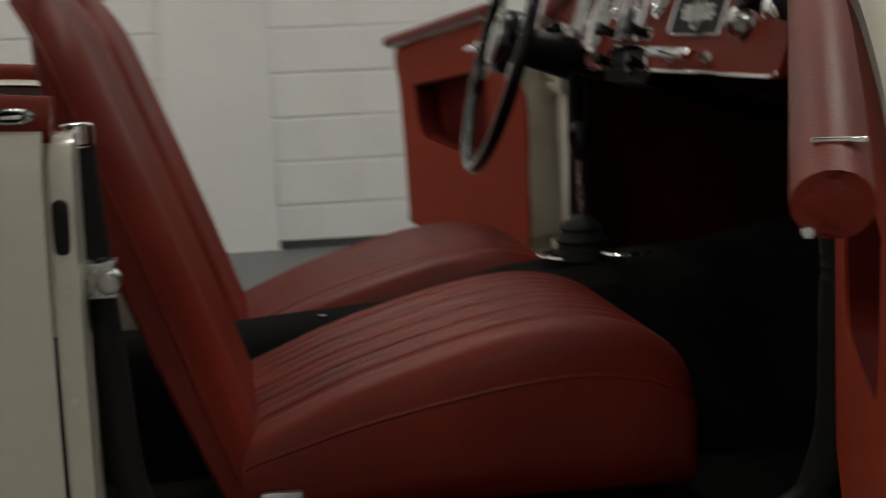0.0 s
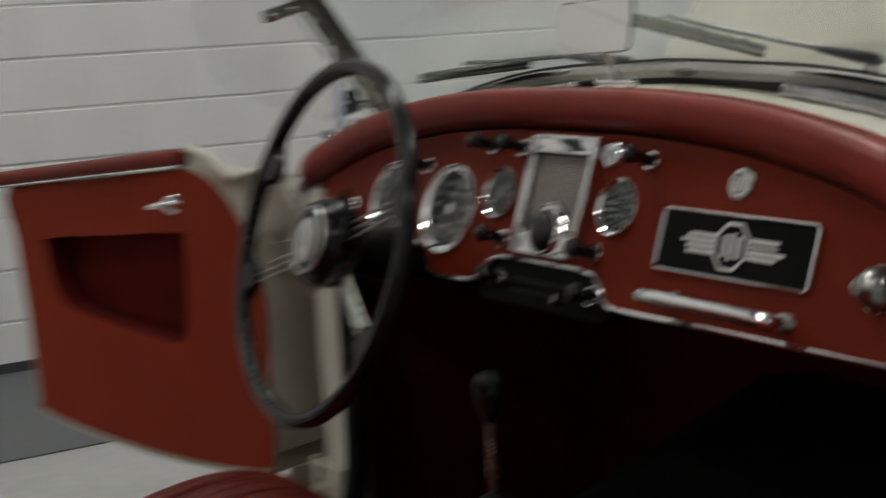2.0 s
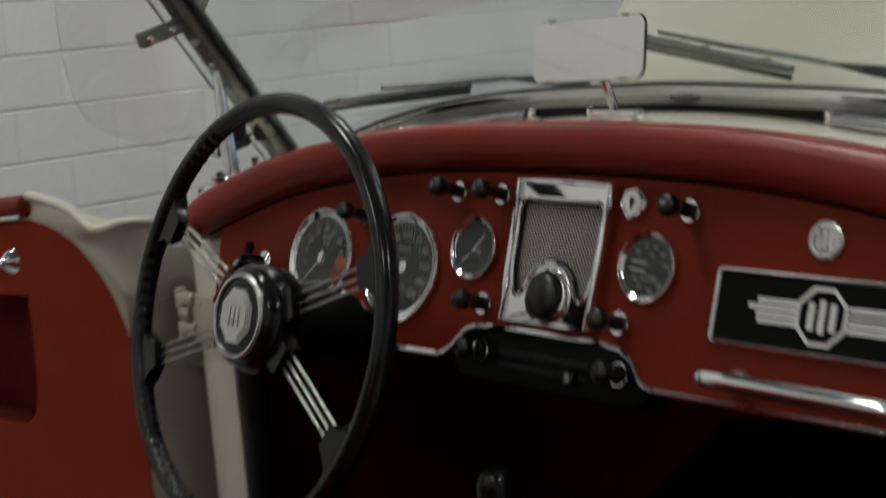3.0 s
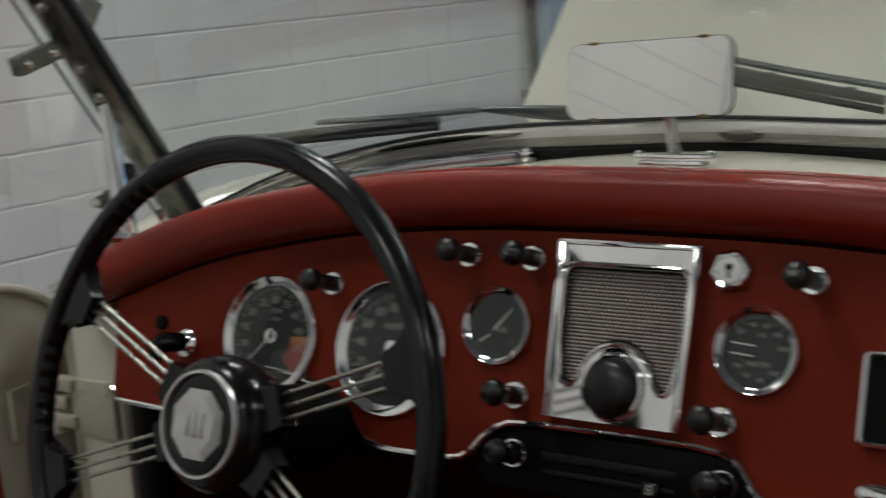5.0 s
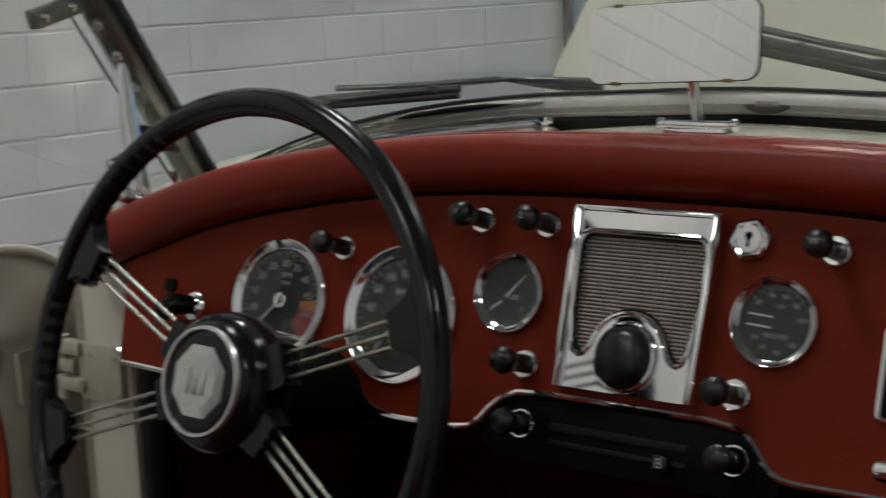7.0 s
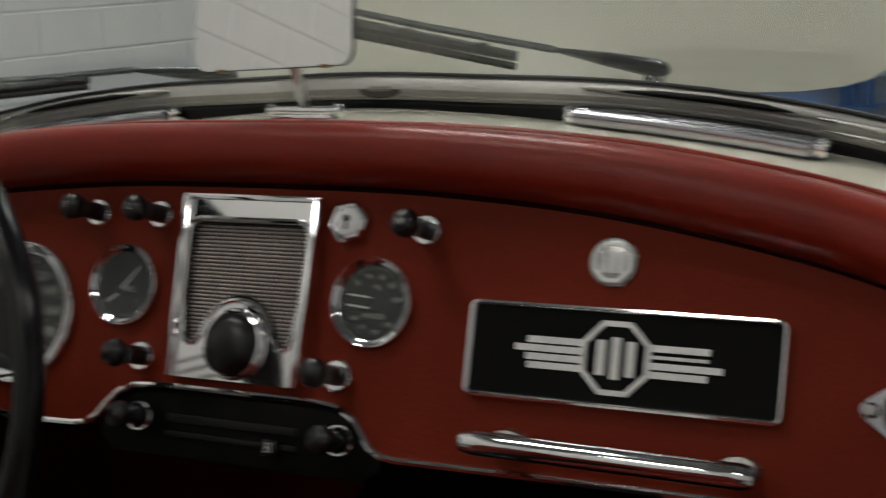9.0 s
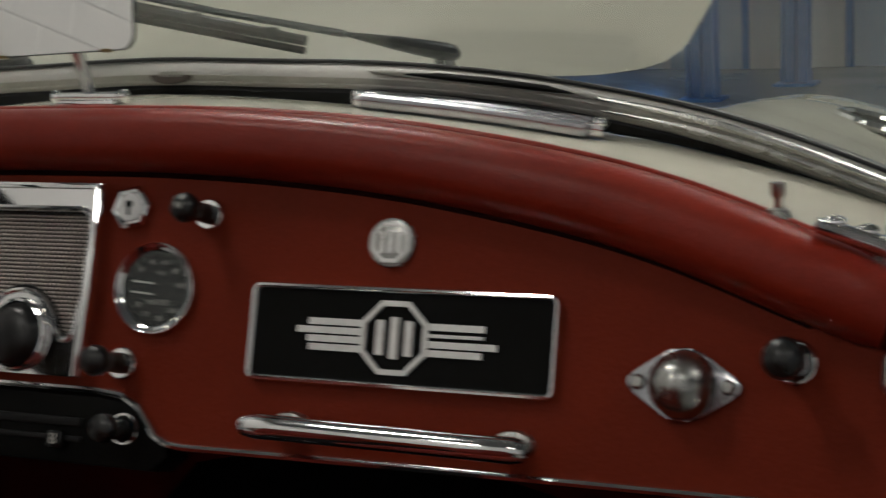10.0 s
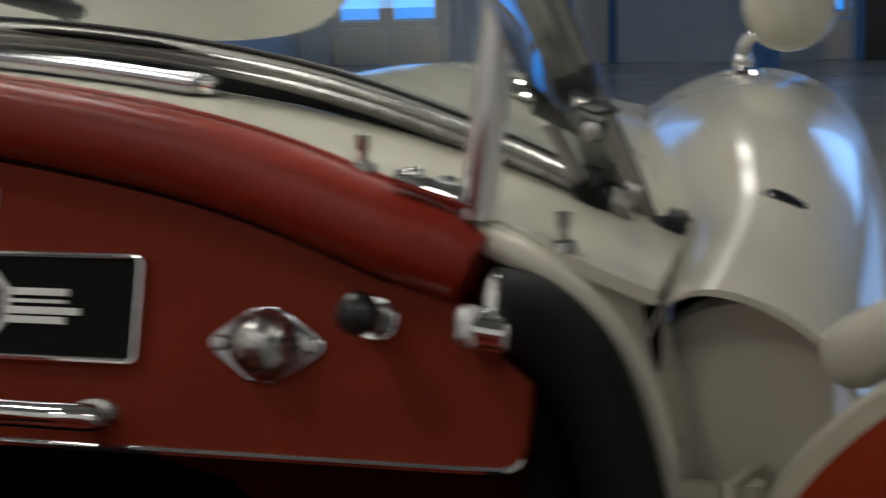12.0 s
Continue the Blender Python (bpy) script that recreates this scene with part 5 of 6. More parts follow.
tube(bm, [(x * 0.966, -0.0060, 0.034 + (z - 0.034) * 0.966) if z > 0.0 and abs(x) > 0.034 or z > 0.03 else (x, -0.0060, z + 0.0024) for x, z in OPEN], 0.0017, 6, closed=True, up=(0, 1, 0))
part("mesh_gasket", bm, RUBBER, spk)
# raised links of the grille, row by row, every other row set over by half a link
bm = bmesh.new()
PX, PZ = 0.0036, 0.0027
for i in range(34):
    z = -0.0115 + PZ * i
    for j in range(-14, 15):
        x = PX * (j + 0.5 * (i % 2))
        if abs(x) > 0.0495 or math.hypot(x, z + 0.0085) < 0.0275:
            continue
        rim_v = [bm.verts.new((x + 0.00150 * cx, -0.0018, z + 0.00122 * cz)) for cx, cz in ((1, 0), (0.5, 0.87), (-0.5, 0.87), (-1, 0), (-0.5, -0.87), (0.5, -0.87))]
        top_v = [bm.verts.new((x + 0.00085 * cx, -0.0030, z + 0.00070 * cz)) for cx, cz in ((1, 0), (0.5, 0.87), (-0.5, 0.87), (-1, 0), (-0.5, -0.87), (0.5, -0.87))]
        bm.faces.new(top_v)
        for k in range(6):
            bm.faces.new((rim_v[k], rim_v[(k + 1) % 6], top_v[(k + 1) % 6], top_v[k]))
part("speaker_mesh", bm, MESH, spk, "pressed silver metal mesh", angle=60)
m = Matrix.Translation((0, 0, -0.0085)) @ Matrix.Rotation(radians(90), 4, "X")
bm = bmesh.new()
lathe(bm, [(0.0213, 0.006), (0.0213, 0.0115), (0.0222, 0.0130), (0.0236, 0.0126), (0.0246, 0.0108), (0.0250, 0.0080), (0.0250, 0.004), (0.0213, 0.004)], 40, m)
hp = part("horn_push", bm, CHROME, dash, "black horn push in a chrome ring")
bm = bmesh.new()
lathe(bm, [(0, 0.0205), (0.008, 0.0201), (0.015, 0.0188), (0.0192, 0.0162), (0.0212, 0.0125), (0.0213, 0.005), (0, 0.005)], 36, m)
part("button", bm, BAKELITE, hp)

# radio blanking plate with the emblem
PX0, PX1, PZ0, PZ1 = 0.1755, 0.3772, -0.0262, 0.0340
PCX, PCZ, PW, PH = (PX0 + PX1) / 2, (PZ0 + PZ1) / 2, PX1 - PX0, PZ1 - PZ0
bm = bmesh.new()
prism(bm, [(PCX + u, PCZ + v) for u, v in rounded(PW, PH, 0.006)], -0.0035, 0.0, on_dash)
pl = part("blanking_plate", bm, BLACK_DULL, dash, "black blanking plate with a silver octagon and bars")
bm = bmesh.new()
loops = []
for d, w in ((0.0006, 0.0), (0.0006, -0.0048), (-0.0004, -0.0062), (-0.0018, -0.0064), (-0.0030, -0.0054), (-0.0036, -0.0034), (-0.0036, -0.0005)):
    loops.append([bm.verts.new(on_dash(PCX + u, PCZ + v, w)) for u, v in rounded(PW + 2 * d, PH + 2 * d, 0.006 + d)])
for a, b_ in zip(loops, loops[1:]):
    for k in range(len(a)):
        q = (k + 1) % len(a)
        bm.faces.new((a[k], a[q], b_[q], b_[k]))
bmesh.ops.recalc_face_normals(bm, faces=bm.faces)
part("plate_frame", bm, CHROME, pl, "chrome frame")


def octagon(cx, cz, r):
    return [(cx + r * math.cos(radians(22.5 + 45 * k)), cz + r * math.sin(radians(22.5 + 45 * k))) for k in range(8)]


def octagon_ring(bm, cx, cz, r0, r1, w0, w1):
    loops = []
    for r, w in ((r1, w1), (r1, w0), (r0, w0), (r0, w1)):
        loops.append([bm.verts.new(on_dash(u, v, w)) for u, v in octagon(cx, cz, r)])
    for a, b_ in zip(loops, loops[1:] + loops[:1]):
        for k in range(8):
            j = (k + 1) % 8
            bm.faces.new((a[k], a[j], b_[j], b_[k]))
    bmesh.ops.recalc_face_normals(bm, faces=bm.faces)


EX, EZ = 0.2745, 0.0040
bm = bmesh.new()
octagon_ring(bm, EX, EZ, 0.0205, 0.0240, -0.0052, -0.0034)
oc = part("octagon", bm, SILVER, pl, "silver octagon emblem")
for x, wd, z0, z1 in ((-0.0095, 0.0055, -0.0105, 0.0105), (0.0, 0.0055, -0.0125, 0.0125), (0.0095, 0.0055, -0.0105, 0.0105)):
    bm = bmesh.new()
    prism(bm, [(EX + x - wd / 2, EZ + z0), (EX + x + wd / 2, EZ + z0), (EX + x + wd / 2, EZ + z1), (EX + x - wd / 2, EZ + z1)], -0.0046, -0.0034, on_dash)
    part("emblem_bar", bm, SILVER, pl)
for s in (-1, 1):
    for k, (z, x1) in enumerate(((0.0078, 0.0580), (0.0026, 0.0660 if s < 0 else 0.0575), (-0.0026, 0.0585 if s < 0 else 0.0660), (-0.0078, 0.0570))):
        a, b_ = EX + s * 0.0225, EX + s * x1
        h = 0.0020 if k != 1 or s < 0 else 0.0010
        bm = bmesh.new()
        prism(bm, [(min(a, b_), EZ + z - h), (max(a, b_), EZ + z - h), (max(a, b_), EZ + z + h), (min(a, b_), EZ + z + h)], -0.0046, -0.0034, on_dash)
        part("bar", bm, SILVER, pl)

# round medal above it
bm = bmesh.new()
m = Matrix.Translation((0.2665, 0, 0.0615)) @ Matrix.Rotation(radians(90), 4, "X")
lathe(bm, [(0, 0.003), (0.0120, 0.003), (0.0150, 0.0022), (0.0155, 0.0), (0, 0)], 36, m)
md = part("medal", bm, CHROME_OLD, dash, "small round silver medal with an octagon")
bm = bmesh.new()
octagon_ring(bm, 0.2665, 0.0615, 0.0108, 0.0132, -0.0042, -0.0028)
part("octagon", bm, SILVER, md)
for x in (-0.0055, 0.0, 0.0055):
    bm = bmesh.new()
    prism(bm, [(0.2665 + x - 0.0014, 0.0550), (0.2665 + x + 0.0014, 0.0550), (0.2665 + x + 0.0014, 0.0680), (0.2665 + x - 0.0014, 0.0680)], -0.0040, -0.0028, on_dash)
    part("emblem_bar", bm, SILVER, md)

# grab handle
bm = bmesh.new()
HX0, HX1, HZ = 0.200, 0.364, -0.0545
tube(bm, [(HX0 - 0.009, -0.026, HZ), (HX0, -0.028, HZ), (HX0 + 0.02, -0.029, HZ), (HX1 - 0.02, -0.029, HZ - 0.001), (HX1, -0.028, HZ - 0.001), (HX1 + 0.005, -0.026, HZ - 0.001)], [0.0064, 0.0078, 0.0076, 0.0074, 0.0076, 0.0064], 16, up=(0, 1, 0))
gh = part("grab_handle", bm, CHROME, dash, "polished chrome grab handle")
for x in (HX0 + 0.008, HX1 - 0.010):
    bm = bmesh.new()
    box(bm, (x, -0.015, HZ + 0.001), (0.018, 0.024, 0.0090), 0.004)
    lathe(bm, [(0.0, 0.005), (0.85, 0.004), (1.0, 0.0), (0, 0)], 24, Matrix.Translation((x, 0, HZ + 0.002)) @ Matrix.Rotation(radians(90), 4, "X") @ Matrix.Diagonal((0.0135, 0.0085, 1, 1)))
    part("handle_foot", bm, CHROME_OLD, gh)

# map lamp
MX, MZ = 0.451, -0.012
bm = bmesh.new()
eye = [(MX + 0.0205 * math.cos(radians(a)), MZ + 0.0205 * math.sin(radians(a))) for a in range(50, 131, 10)]
eye += [(MX - 0.0262 + 0.0060 * math.cos(radians(a)), MZ + 0.0060 * math.sin(radians(a))) for a in range(110, 251, 20)]
eye += [(2 * MX - x, 2 * MZ - z) for x, z in eye]
prism(bm, eye, -0.004, 0.0, on_dash, 0.0012)
ml = part("map_lamp", bm, SATIN, dash, "chrome map lamp with two screws")
bm = bmesh.new()
m = Matrix.Translation((MX, -0.003, MZ)) @ Matrix.Rotation(radians(90), 4, "X")
lathe(bm, [(0, 0.0225), (0.0075, 0.0212), (0.0130, 0.0176), (0.0168, 0.0118), (0.0182, 0.005), (0.0192, 0.0024), (0.0192, 0.0), (0, 0)], 36, m)
# darker chrome: the dark room it reflects is put into the colour
part("dome", bm, CHROME_OLD, ml)
for s in (-1, 1):
    bm = bmesh.new()
    lathe(bm, [(0, 0.0025), (0.0030, 0.0022), (0.0045, 0.0), (0, 0)], 14, Matrix.Translation((MX + s * 0.0252, -0.0042, MZ)) @ Matrix.Rotation(radians(90), 4, "X"))
    part("screw", bm, CHROME_OLD, ml)

# heater control panel in the cut-out
bm = bmesh.new()
prism(bm, [(-0.116, -0.0445), (-0.100, -0.0395), (0.095, -0.0395), (0.112, -0.050), (0.117, -0.080), (0.106, -0.090), (-0.106, -0.090), (-0.117, -0.080)], 0.004, 0.030, on_dash, 0.002)
hc = part("heater_panel", bm, BLACK_DULL, dash, "black heater control panel")
for x in (-0.084, 0.084):
    bm = bmesh.new()
    m = Matrix.Translation((x, 0.004, -0.0645)) @ Matrix.Rotation(radians(90), 4, "X")
    lathe(bm, [(0, 0.029), (0.005, 0.0286), (0.0088, 0.0265), (0.0098, 0.0225), (0.0088, 0.0185), (0.0066, 0.0155), (0.0060, 0.010), (0.0066, 0.004), (0.0066, 0.0), (0, 0)], 24, m)
    part("control_knob", bm, BAKELITE, hc)
    bm = bmesh.new()
    tube(bm, [(x + 0.0096 * math.cos(a), 0.0025, -0.0645 + 0.0096 * math.sin(a)) for a in (2 * math.pi * k / 24 for k in range(24))], 0.0011, 6, closed=True, up=(0, 1, 0))
    part("knob_ring", bm, CHROME, hc)
bm = bmesh.new()
box(bm, (-0.004, 0.003, -0.063), (0.110, 0.003, 0.006), 0.001)
box(bm, (-0.004, 0.003, -0.074), (0.110, 0.003, 0.004), 0.001)
part("slide_slot", bm, RUBBER, hc)
bm = bmesh.new()
box(bm, (0.034, 0.000, -0.075), (0.012, 0.008, 0.012), 0.002)
sl = part("slider", bm, BLACK, hc)
bm = bmesh.new()
add_mesh(bm, lettering("B", 0.010, Matrix.Translation((0.034, -0.0045, -0.075)) @ Matrix.Rotation(radians(90), 4, "X"), 0.0003))
part("slider_letter", bm, INK, sl)

# door catches at the ends of the dashboard
for s in (-1, 1):
    c = thing("door_catch", DASH_M, "chrome door catch beside the red dashboard", "door catch", "chrome door catches")
    bm = bmesh.new()
    box(bm, (s * 0.5655, -0.016, 0.000), (0.014, 0.026, 0.023), 0.006, seg=3)
    block = part("block", bm, ALLOY, c, "satin alloy catch block")
    bm = bmesh.new()
    rod(bm, (s * 0.569, -0.018, -0.001), (s * 0.5845, -0.018, -0.003), 0.0105, 0.0098, 22)
    ball(bm, (s * 0.5845, -0.018, -0.003), 0.0097, (0.3, 1, 1), 18)
    part("roller", bm, CHROME, c)
    bm = bmesh.new()
    prism(bm, [(s * 0.570, 0.006), (s * 0.586, 0.006), (s * 0.590, 0.024), (s * 0.586, 0.030), (s * 0.576, 0.030), (s * 0.572, 0.025)], -0.014, -0.008, on_dash, 0.0015)
    strap = part("strap", bm, CHROME, c)
    bm = bmesh.new()
    ball(bm, (s * 0.580, -0.014, 0.021), 0.0042, (1, 0.5, 1), 12)
    part("rivet", bm, CHROME_OLD, strap)

# ---- steering wheel and column ----
th, ph = radians(16.5), radians(-2.0)
nw = V(math.sin(ph) * math.cos(th), -math.cos(ph) * math.cos(th), math.sin(th))
xw = V(0, 0, 1).cross(nw).normalized() * 1.0
yw = nw.cross(xw)
WM = Matrix((( xw.x, yw.x, nw.x, -0.2587), (xw.y, yw.y, nw.y, -0.1464), (xw.z, yw.z, nw.z, 0.6952), (0, 0, 0, 1)))
wheel = thing("steering_wheel", WM, "black sprung-spoke steering wheel with a silver centre medal", "steering wheel")
SPOKES = [19.0, -30.5, 155.5, 199.5]
RR, RT = 0.2040, 0.0106
bm = bmesh.new()
N = 800
rings = []
for k in range(N):
    a = 360.0 * k / N
    near = min(abs((a - s + 180) % 360 - 180) for s in SPOKES)
    grip = 0.0 if near < 11 or 32 < a < 118 else 1.0
    wave = 0.0015 * grip * (0.5 + 0.5 * math.cos(radians(a * 96))) ** 1.5
    ca, sa = math.cos(radians(a)), math.sin(radians(a))
    ring = []
    for j in range(14):
        b_ = 2 * math.pi * j / 14
        rr = RT - wave * max(0.0, -math.cos(b_)) ** 1.4
        rad = RR + rr * math.cos(b_)
        ring.append((rad * ca, rad * sa, rr * math.sin(b_)))
    rings.append(ring)
vs = [[bm.verts.new(p) for p in ring] for ring in rings]
for k in range(N):
    a_, b_ = vs[k], vs[(k + 1) % N]
    for j in range(14):
        i = (j + 1) % 14
        bm.faces.new((a_[j], a_[i], b_[i], b_[j]))
part("rim", bm, BLACK, wheel, angle=60)
for s in SPOKES:
    m = Matrix.Rotation(radians(s), 4, "Z")
    bm = bmesh.new()
    for k in (-1, 0, 1):
        rod(bm, m @ V(0.046, 0.0088 * k, -0.010), m @ V(0.184, 0.0088 * k, -0.004), 0.00165, seg=10)
    sp = part("spoke", bm, STEEL, wheel, "three bright steel wires")
    bm = bmesh.new()
    prism(bm, [(0.170, -0.0125), (0.182, -0.016), (0.191, -0.024), (0.197, -0.037), (0.197, 0.037), (0.191, 0.024), (0.182, 0.016), (0.170, 0.0125)], -0.0085, 0.005, lambda u, v, w: m @ V(u, v, w), 0.003)
    part("rim_block", bm, BLACK, sp)
    bm = bmesh.new()
    prism(bm, [(0.030, -0.020), (0.066, -0.0145), (0.066, 0.0145), (0.030, 0.020)], -0.020, 0.000, lambda u, v, w: m @ V(u, v, w), 0.003)
    part("hub_block", bm, BLACK, sp)
bm = bmesh.new()
lathe(bm, [(0, 0.016), (0.030, 0.016), (0.040, 0.014), (0.047, 0.009), (0.051, 0.000), (0.052, -0.012), (0.048, -0.030), (0.036, -0.040), (0.024, -0.046), (0, -0.046)], 56)
hub = part("hub", bm, BLACK, wheel)
bm = bmesh.new()
lathe(bm, [(0.0365, 0.0150), (0.0372, 0.0172), (0.0392, 0.0172), (0.0400, 0.0140), (0.0365, 0.0140)], 56)
part("hub_ring", bm, SILVER, hub)
bm = bmesh.new()
for r0, h in ((0.0275, 0.0172), (0.0255, 0.0180), (0.0235, 0.0188), (0.0215, 0.0196)):
    oc = [(r0 * math.cos(radians(22.5 + 45 * k)), r0 * math.sin(radians(22.5 + 45 * k))) for k in range(8)]
    prism(bm, oc, h, 0.0150, lambda u, v, w: V(u, v, w))
for x in (-0.0075, 0.0, 0.0075):
    box(bm, (x, 0, 0.0200), (0.0035, 0.019, 0.0014), 0.0004)
part("medal", bm, SILVER, hub, "silver octagon medal")
bm = bmesh.new()
rod(bm, (0, 0, -0.035), (0, 0, -0.62), 0.021, seg=24)
rod(bm, (0, 0, -0.044), (0, 0, -0.110), 0.030, 0.034, seg=28)
col = part("column", bm, BLACK_DULL, wheel)

# ---- gear lever ----
gear = thing("gear_lever", pose(0.000, -0.092, 0.384), "gear lever with a black ball knob and rubber gaiter", "gear lever")
bm = bmesh.new()
lathe(bm, [(0.046, 0.0), (0.044, 0.010), (0.036, 0.014), (0.034, 0.022), (0.038, 0.027), (0.032, 0.034), (0.028, 0.040), (0.031, 0.045), (0.024, 0.054), (0.012, 0.062), (0, 0.063)], 28)
part("gaiter", bm, RUBBER, gear)
bm = bmesh.new()
tube(bm, spline([(-0.004, 0.004, 0.050), (-0.002, 0.002, 0.090), (0.003, 0.0, 0.150)], 5), 0.0058, 12)
part("stick", bm, CHROME_OLD, gear)
bm = bmesh.new()
lathe(bm, [(0.0065, 0.142), (0.010, 0.150), (0.0145, 0.163), (0.0172, 0.177), (0.0165, 0.188), (0.012, 0.195), (0, 0.198)], 28, Matrix.Translation((0.004, 0, 0)))
part("knob", bm, BLACK, gear)
bm = bmesh.new()
tube(bm, [(0.052 * math.cos(radians(a)), 0.056 * math.sin(radians(a)) - 0.004, 0.006) for a in range(195, 326, 10)], 0.0045, 8, squash=0.8)
part("ring", bm, CHROME, gear)
bm = bmesh.new()
tube(bm, [(0.052 + 0.040 * math.cos(radians(a)), 0.050 + 0.034 * math.sin(radians(a)), 0.014) for a in range(-100, 61, 12)], 0.0048, 8, squash=0.8)
part("ring", bm, CHROME, gear)

# ---- seats ----
TOPLINE = spline([(-0.566, 0.290, 0), (-0.552, 0.302, 0), (-0.500, 0.324, 0), (-0.430, 0.352, 0), (-0.319, 0.384, 0), (-0.240, 0.400, 0), (-0.182, 0.404, 0), (-0.130, 0.396, 0), (-0.094, 0.381, 0), (-0.068, 0.360, 0), (-0.055, 0.334, 0), (-0.052, 0.288, 0)], 4)


def pleat(x, w, pitch, depth):
    """Depth of the stitched channels across a pleated panel of half width w."""
    if abs(x) > w:
        return 0.0
    q = abs(math.sin(math.pi * x / pitch))
    return -depth * (1 - q) ** 2.2


def cushion_ring(cx, y, zt, k):
    """A cross-section of the seat cushion; k runs 0 at the back to 1 at the front."""
    front = max(0.0, (k - 0.80) / 0.20)
    hw = 0.214 - 0.022 * front ** 2
    zb = 0.205
    fade = 1.0 if k < 0.80 else max(0.0, 1 - (k - 0.80) / 0.15)
    pts = [(-hw + 0.02, zb), (-hw, zb + 0.012)]
    h = zt - zb
    for a in (0.25, 0.5):
        pts.append((-hw - 0.004 * math.sin(math.pi * a), zb + h * a))
    n = 66
    for i in range(n + 1):
        x = -1 + 2 * i / n
        s = abs(x)
        edge = 1.0 if s < 0.76 else max(0.0, 1 - ((s - 0.76) / 0.24) ** 2.4) ** 0.5
        z = zb + h * (0.68 + 0.32 * edge) + pleat(x * hw, 0.160, 0.0356, 0.016) * fade
        if 0.745 < s < 0.785:
            z -= 0.006 * fade * math.sin(math.pi * (s - 0.745) / 0.04)
        pts.append((x * hw, z))
    for a in (0.5, 0.25):
        pts.append((hw + 0.004 * math.sin(math.pi * a), zb + h * a))
    pts += [(hw, zb + 0.012), (hw - 0.02, zb)]
    return [(cx + x, y - 0.028, z - 0.014) for x, z in pts]


def back_ring(cx, t):
    """A cross-section of the backrest at the height t (0 to 1)."""
    base, d = V(0, -0.5565, 0.211), V(0, -0.335, 0.942)
    nf = V(0, 0.942, 0.335)
    L = 0.630
    c = base + d * (t * L) + V(0, 0.018 * (1 - 2 * t) ** 2 - 0.004, 0)
    e = max(0.0, (t - 0.80) / 0.20)
    hw = 0.212 - 0.075 * e ** 2.4
    th = 0.060 + 0.010 * (1 - t) - 0.030 * e ** 2
    bulge = 0.016 * math.sin(math.pi * min(1, t * 1.1)) - 0.030 * e ** 3
    pts = []
    n = 60
    for i in range(n + 1):
        x = -1 + 2 * i / n
        s = abs(x)
        edge = 1.0 if s < 0.68 else max(0.0, 1 - ((s - 0.68) / 0.32) ** 2.4) ** 0.5
        w = bulge + 0.040 * (edge - 1) + pleat(x * hw, 0.150, 0.034, 0.011) * (1 - e)
        pts.append(c + nf * w + V(x * hw, 0, 0))
    for x in (1.0, 0.9, 0.6, 0.2, -0.2, -0.6, -0.9, -1.0):
        pts.append(c - nf * (th - 0.014 * abs(x) ** 6) + V(x * hw, 0, 0))
    return [(p.x + cx, p.y, p.z) for p in pts]


def seat(cx, label):
    s = thing("bucket_seat", pose(0, 0, 0), label, "seat", "two cockpit seats")
    bm = bmesh.new()
    n = len(TOPLINE) - 1
    bridge(bm, [cushion_ring(cx, p.x, p.y, k / n) for k, p in enumerate(TOPLINE)])
    cu = part("cushion", bm, RED_WORN, s, angle=60)
    for sd in (-1, 1):
        bm = bmesh.new()
        line = []
        for k, p in enumerate(TOPLINE[2:-2]):
            kk = (k + 2) / n
            hw = 0.214 - 0.022 * max(0.0, (kk - 0.80) / 0.20) ** 2
            line.append((cx + sd * (hw - 0.002), p.x - 0.028, 0.191 + (p.y - 0.205) * 0.70))
        tube(bm, line, 0.0030, 6)
        part("piping", bm, RED_WORN, cu)
    bm = bmesh.new()
    bridge(bm, [back_ring(cx, k / 26) for k in range(27)])
    bk = part("backrest", bm, RED_WORN, s, angle=60)
    for sd in (-1, 1):
        bm = bmesh.new()
        tube(bm, [Vector(back_ring(cx, k / 26)[60 if sd > 0 else 0]) + V(sd * 0.001, 0, 0) for k in range(2, 26)], 0.0030, 6)
        part("piping", bm, RED_WORN, bk)
    bm = bmesh.new()
    box(bm, (cx, -0.34, 0.170), (0.36, 0.46, 0.060), 0.006)
    part("seat_runner", bm, BLACK_DULL, s)
    bm = bmesh.new()
    sx = cx + (0.226 if cx > 0 else -0.226)
    box(bm, (sx, -0.552, 0.212), (0.012, 0.046, 0.040), 0.004, seg=2)
    part("catch_lever", bm, ALLOY, s)
    return s


seat(0.282, "pleated red leather seat facing the glove panel")
seat(-0.282, "pleated red leather seat facing the steering wheel")

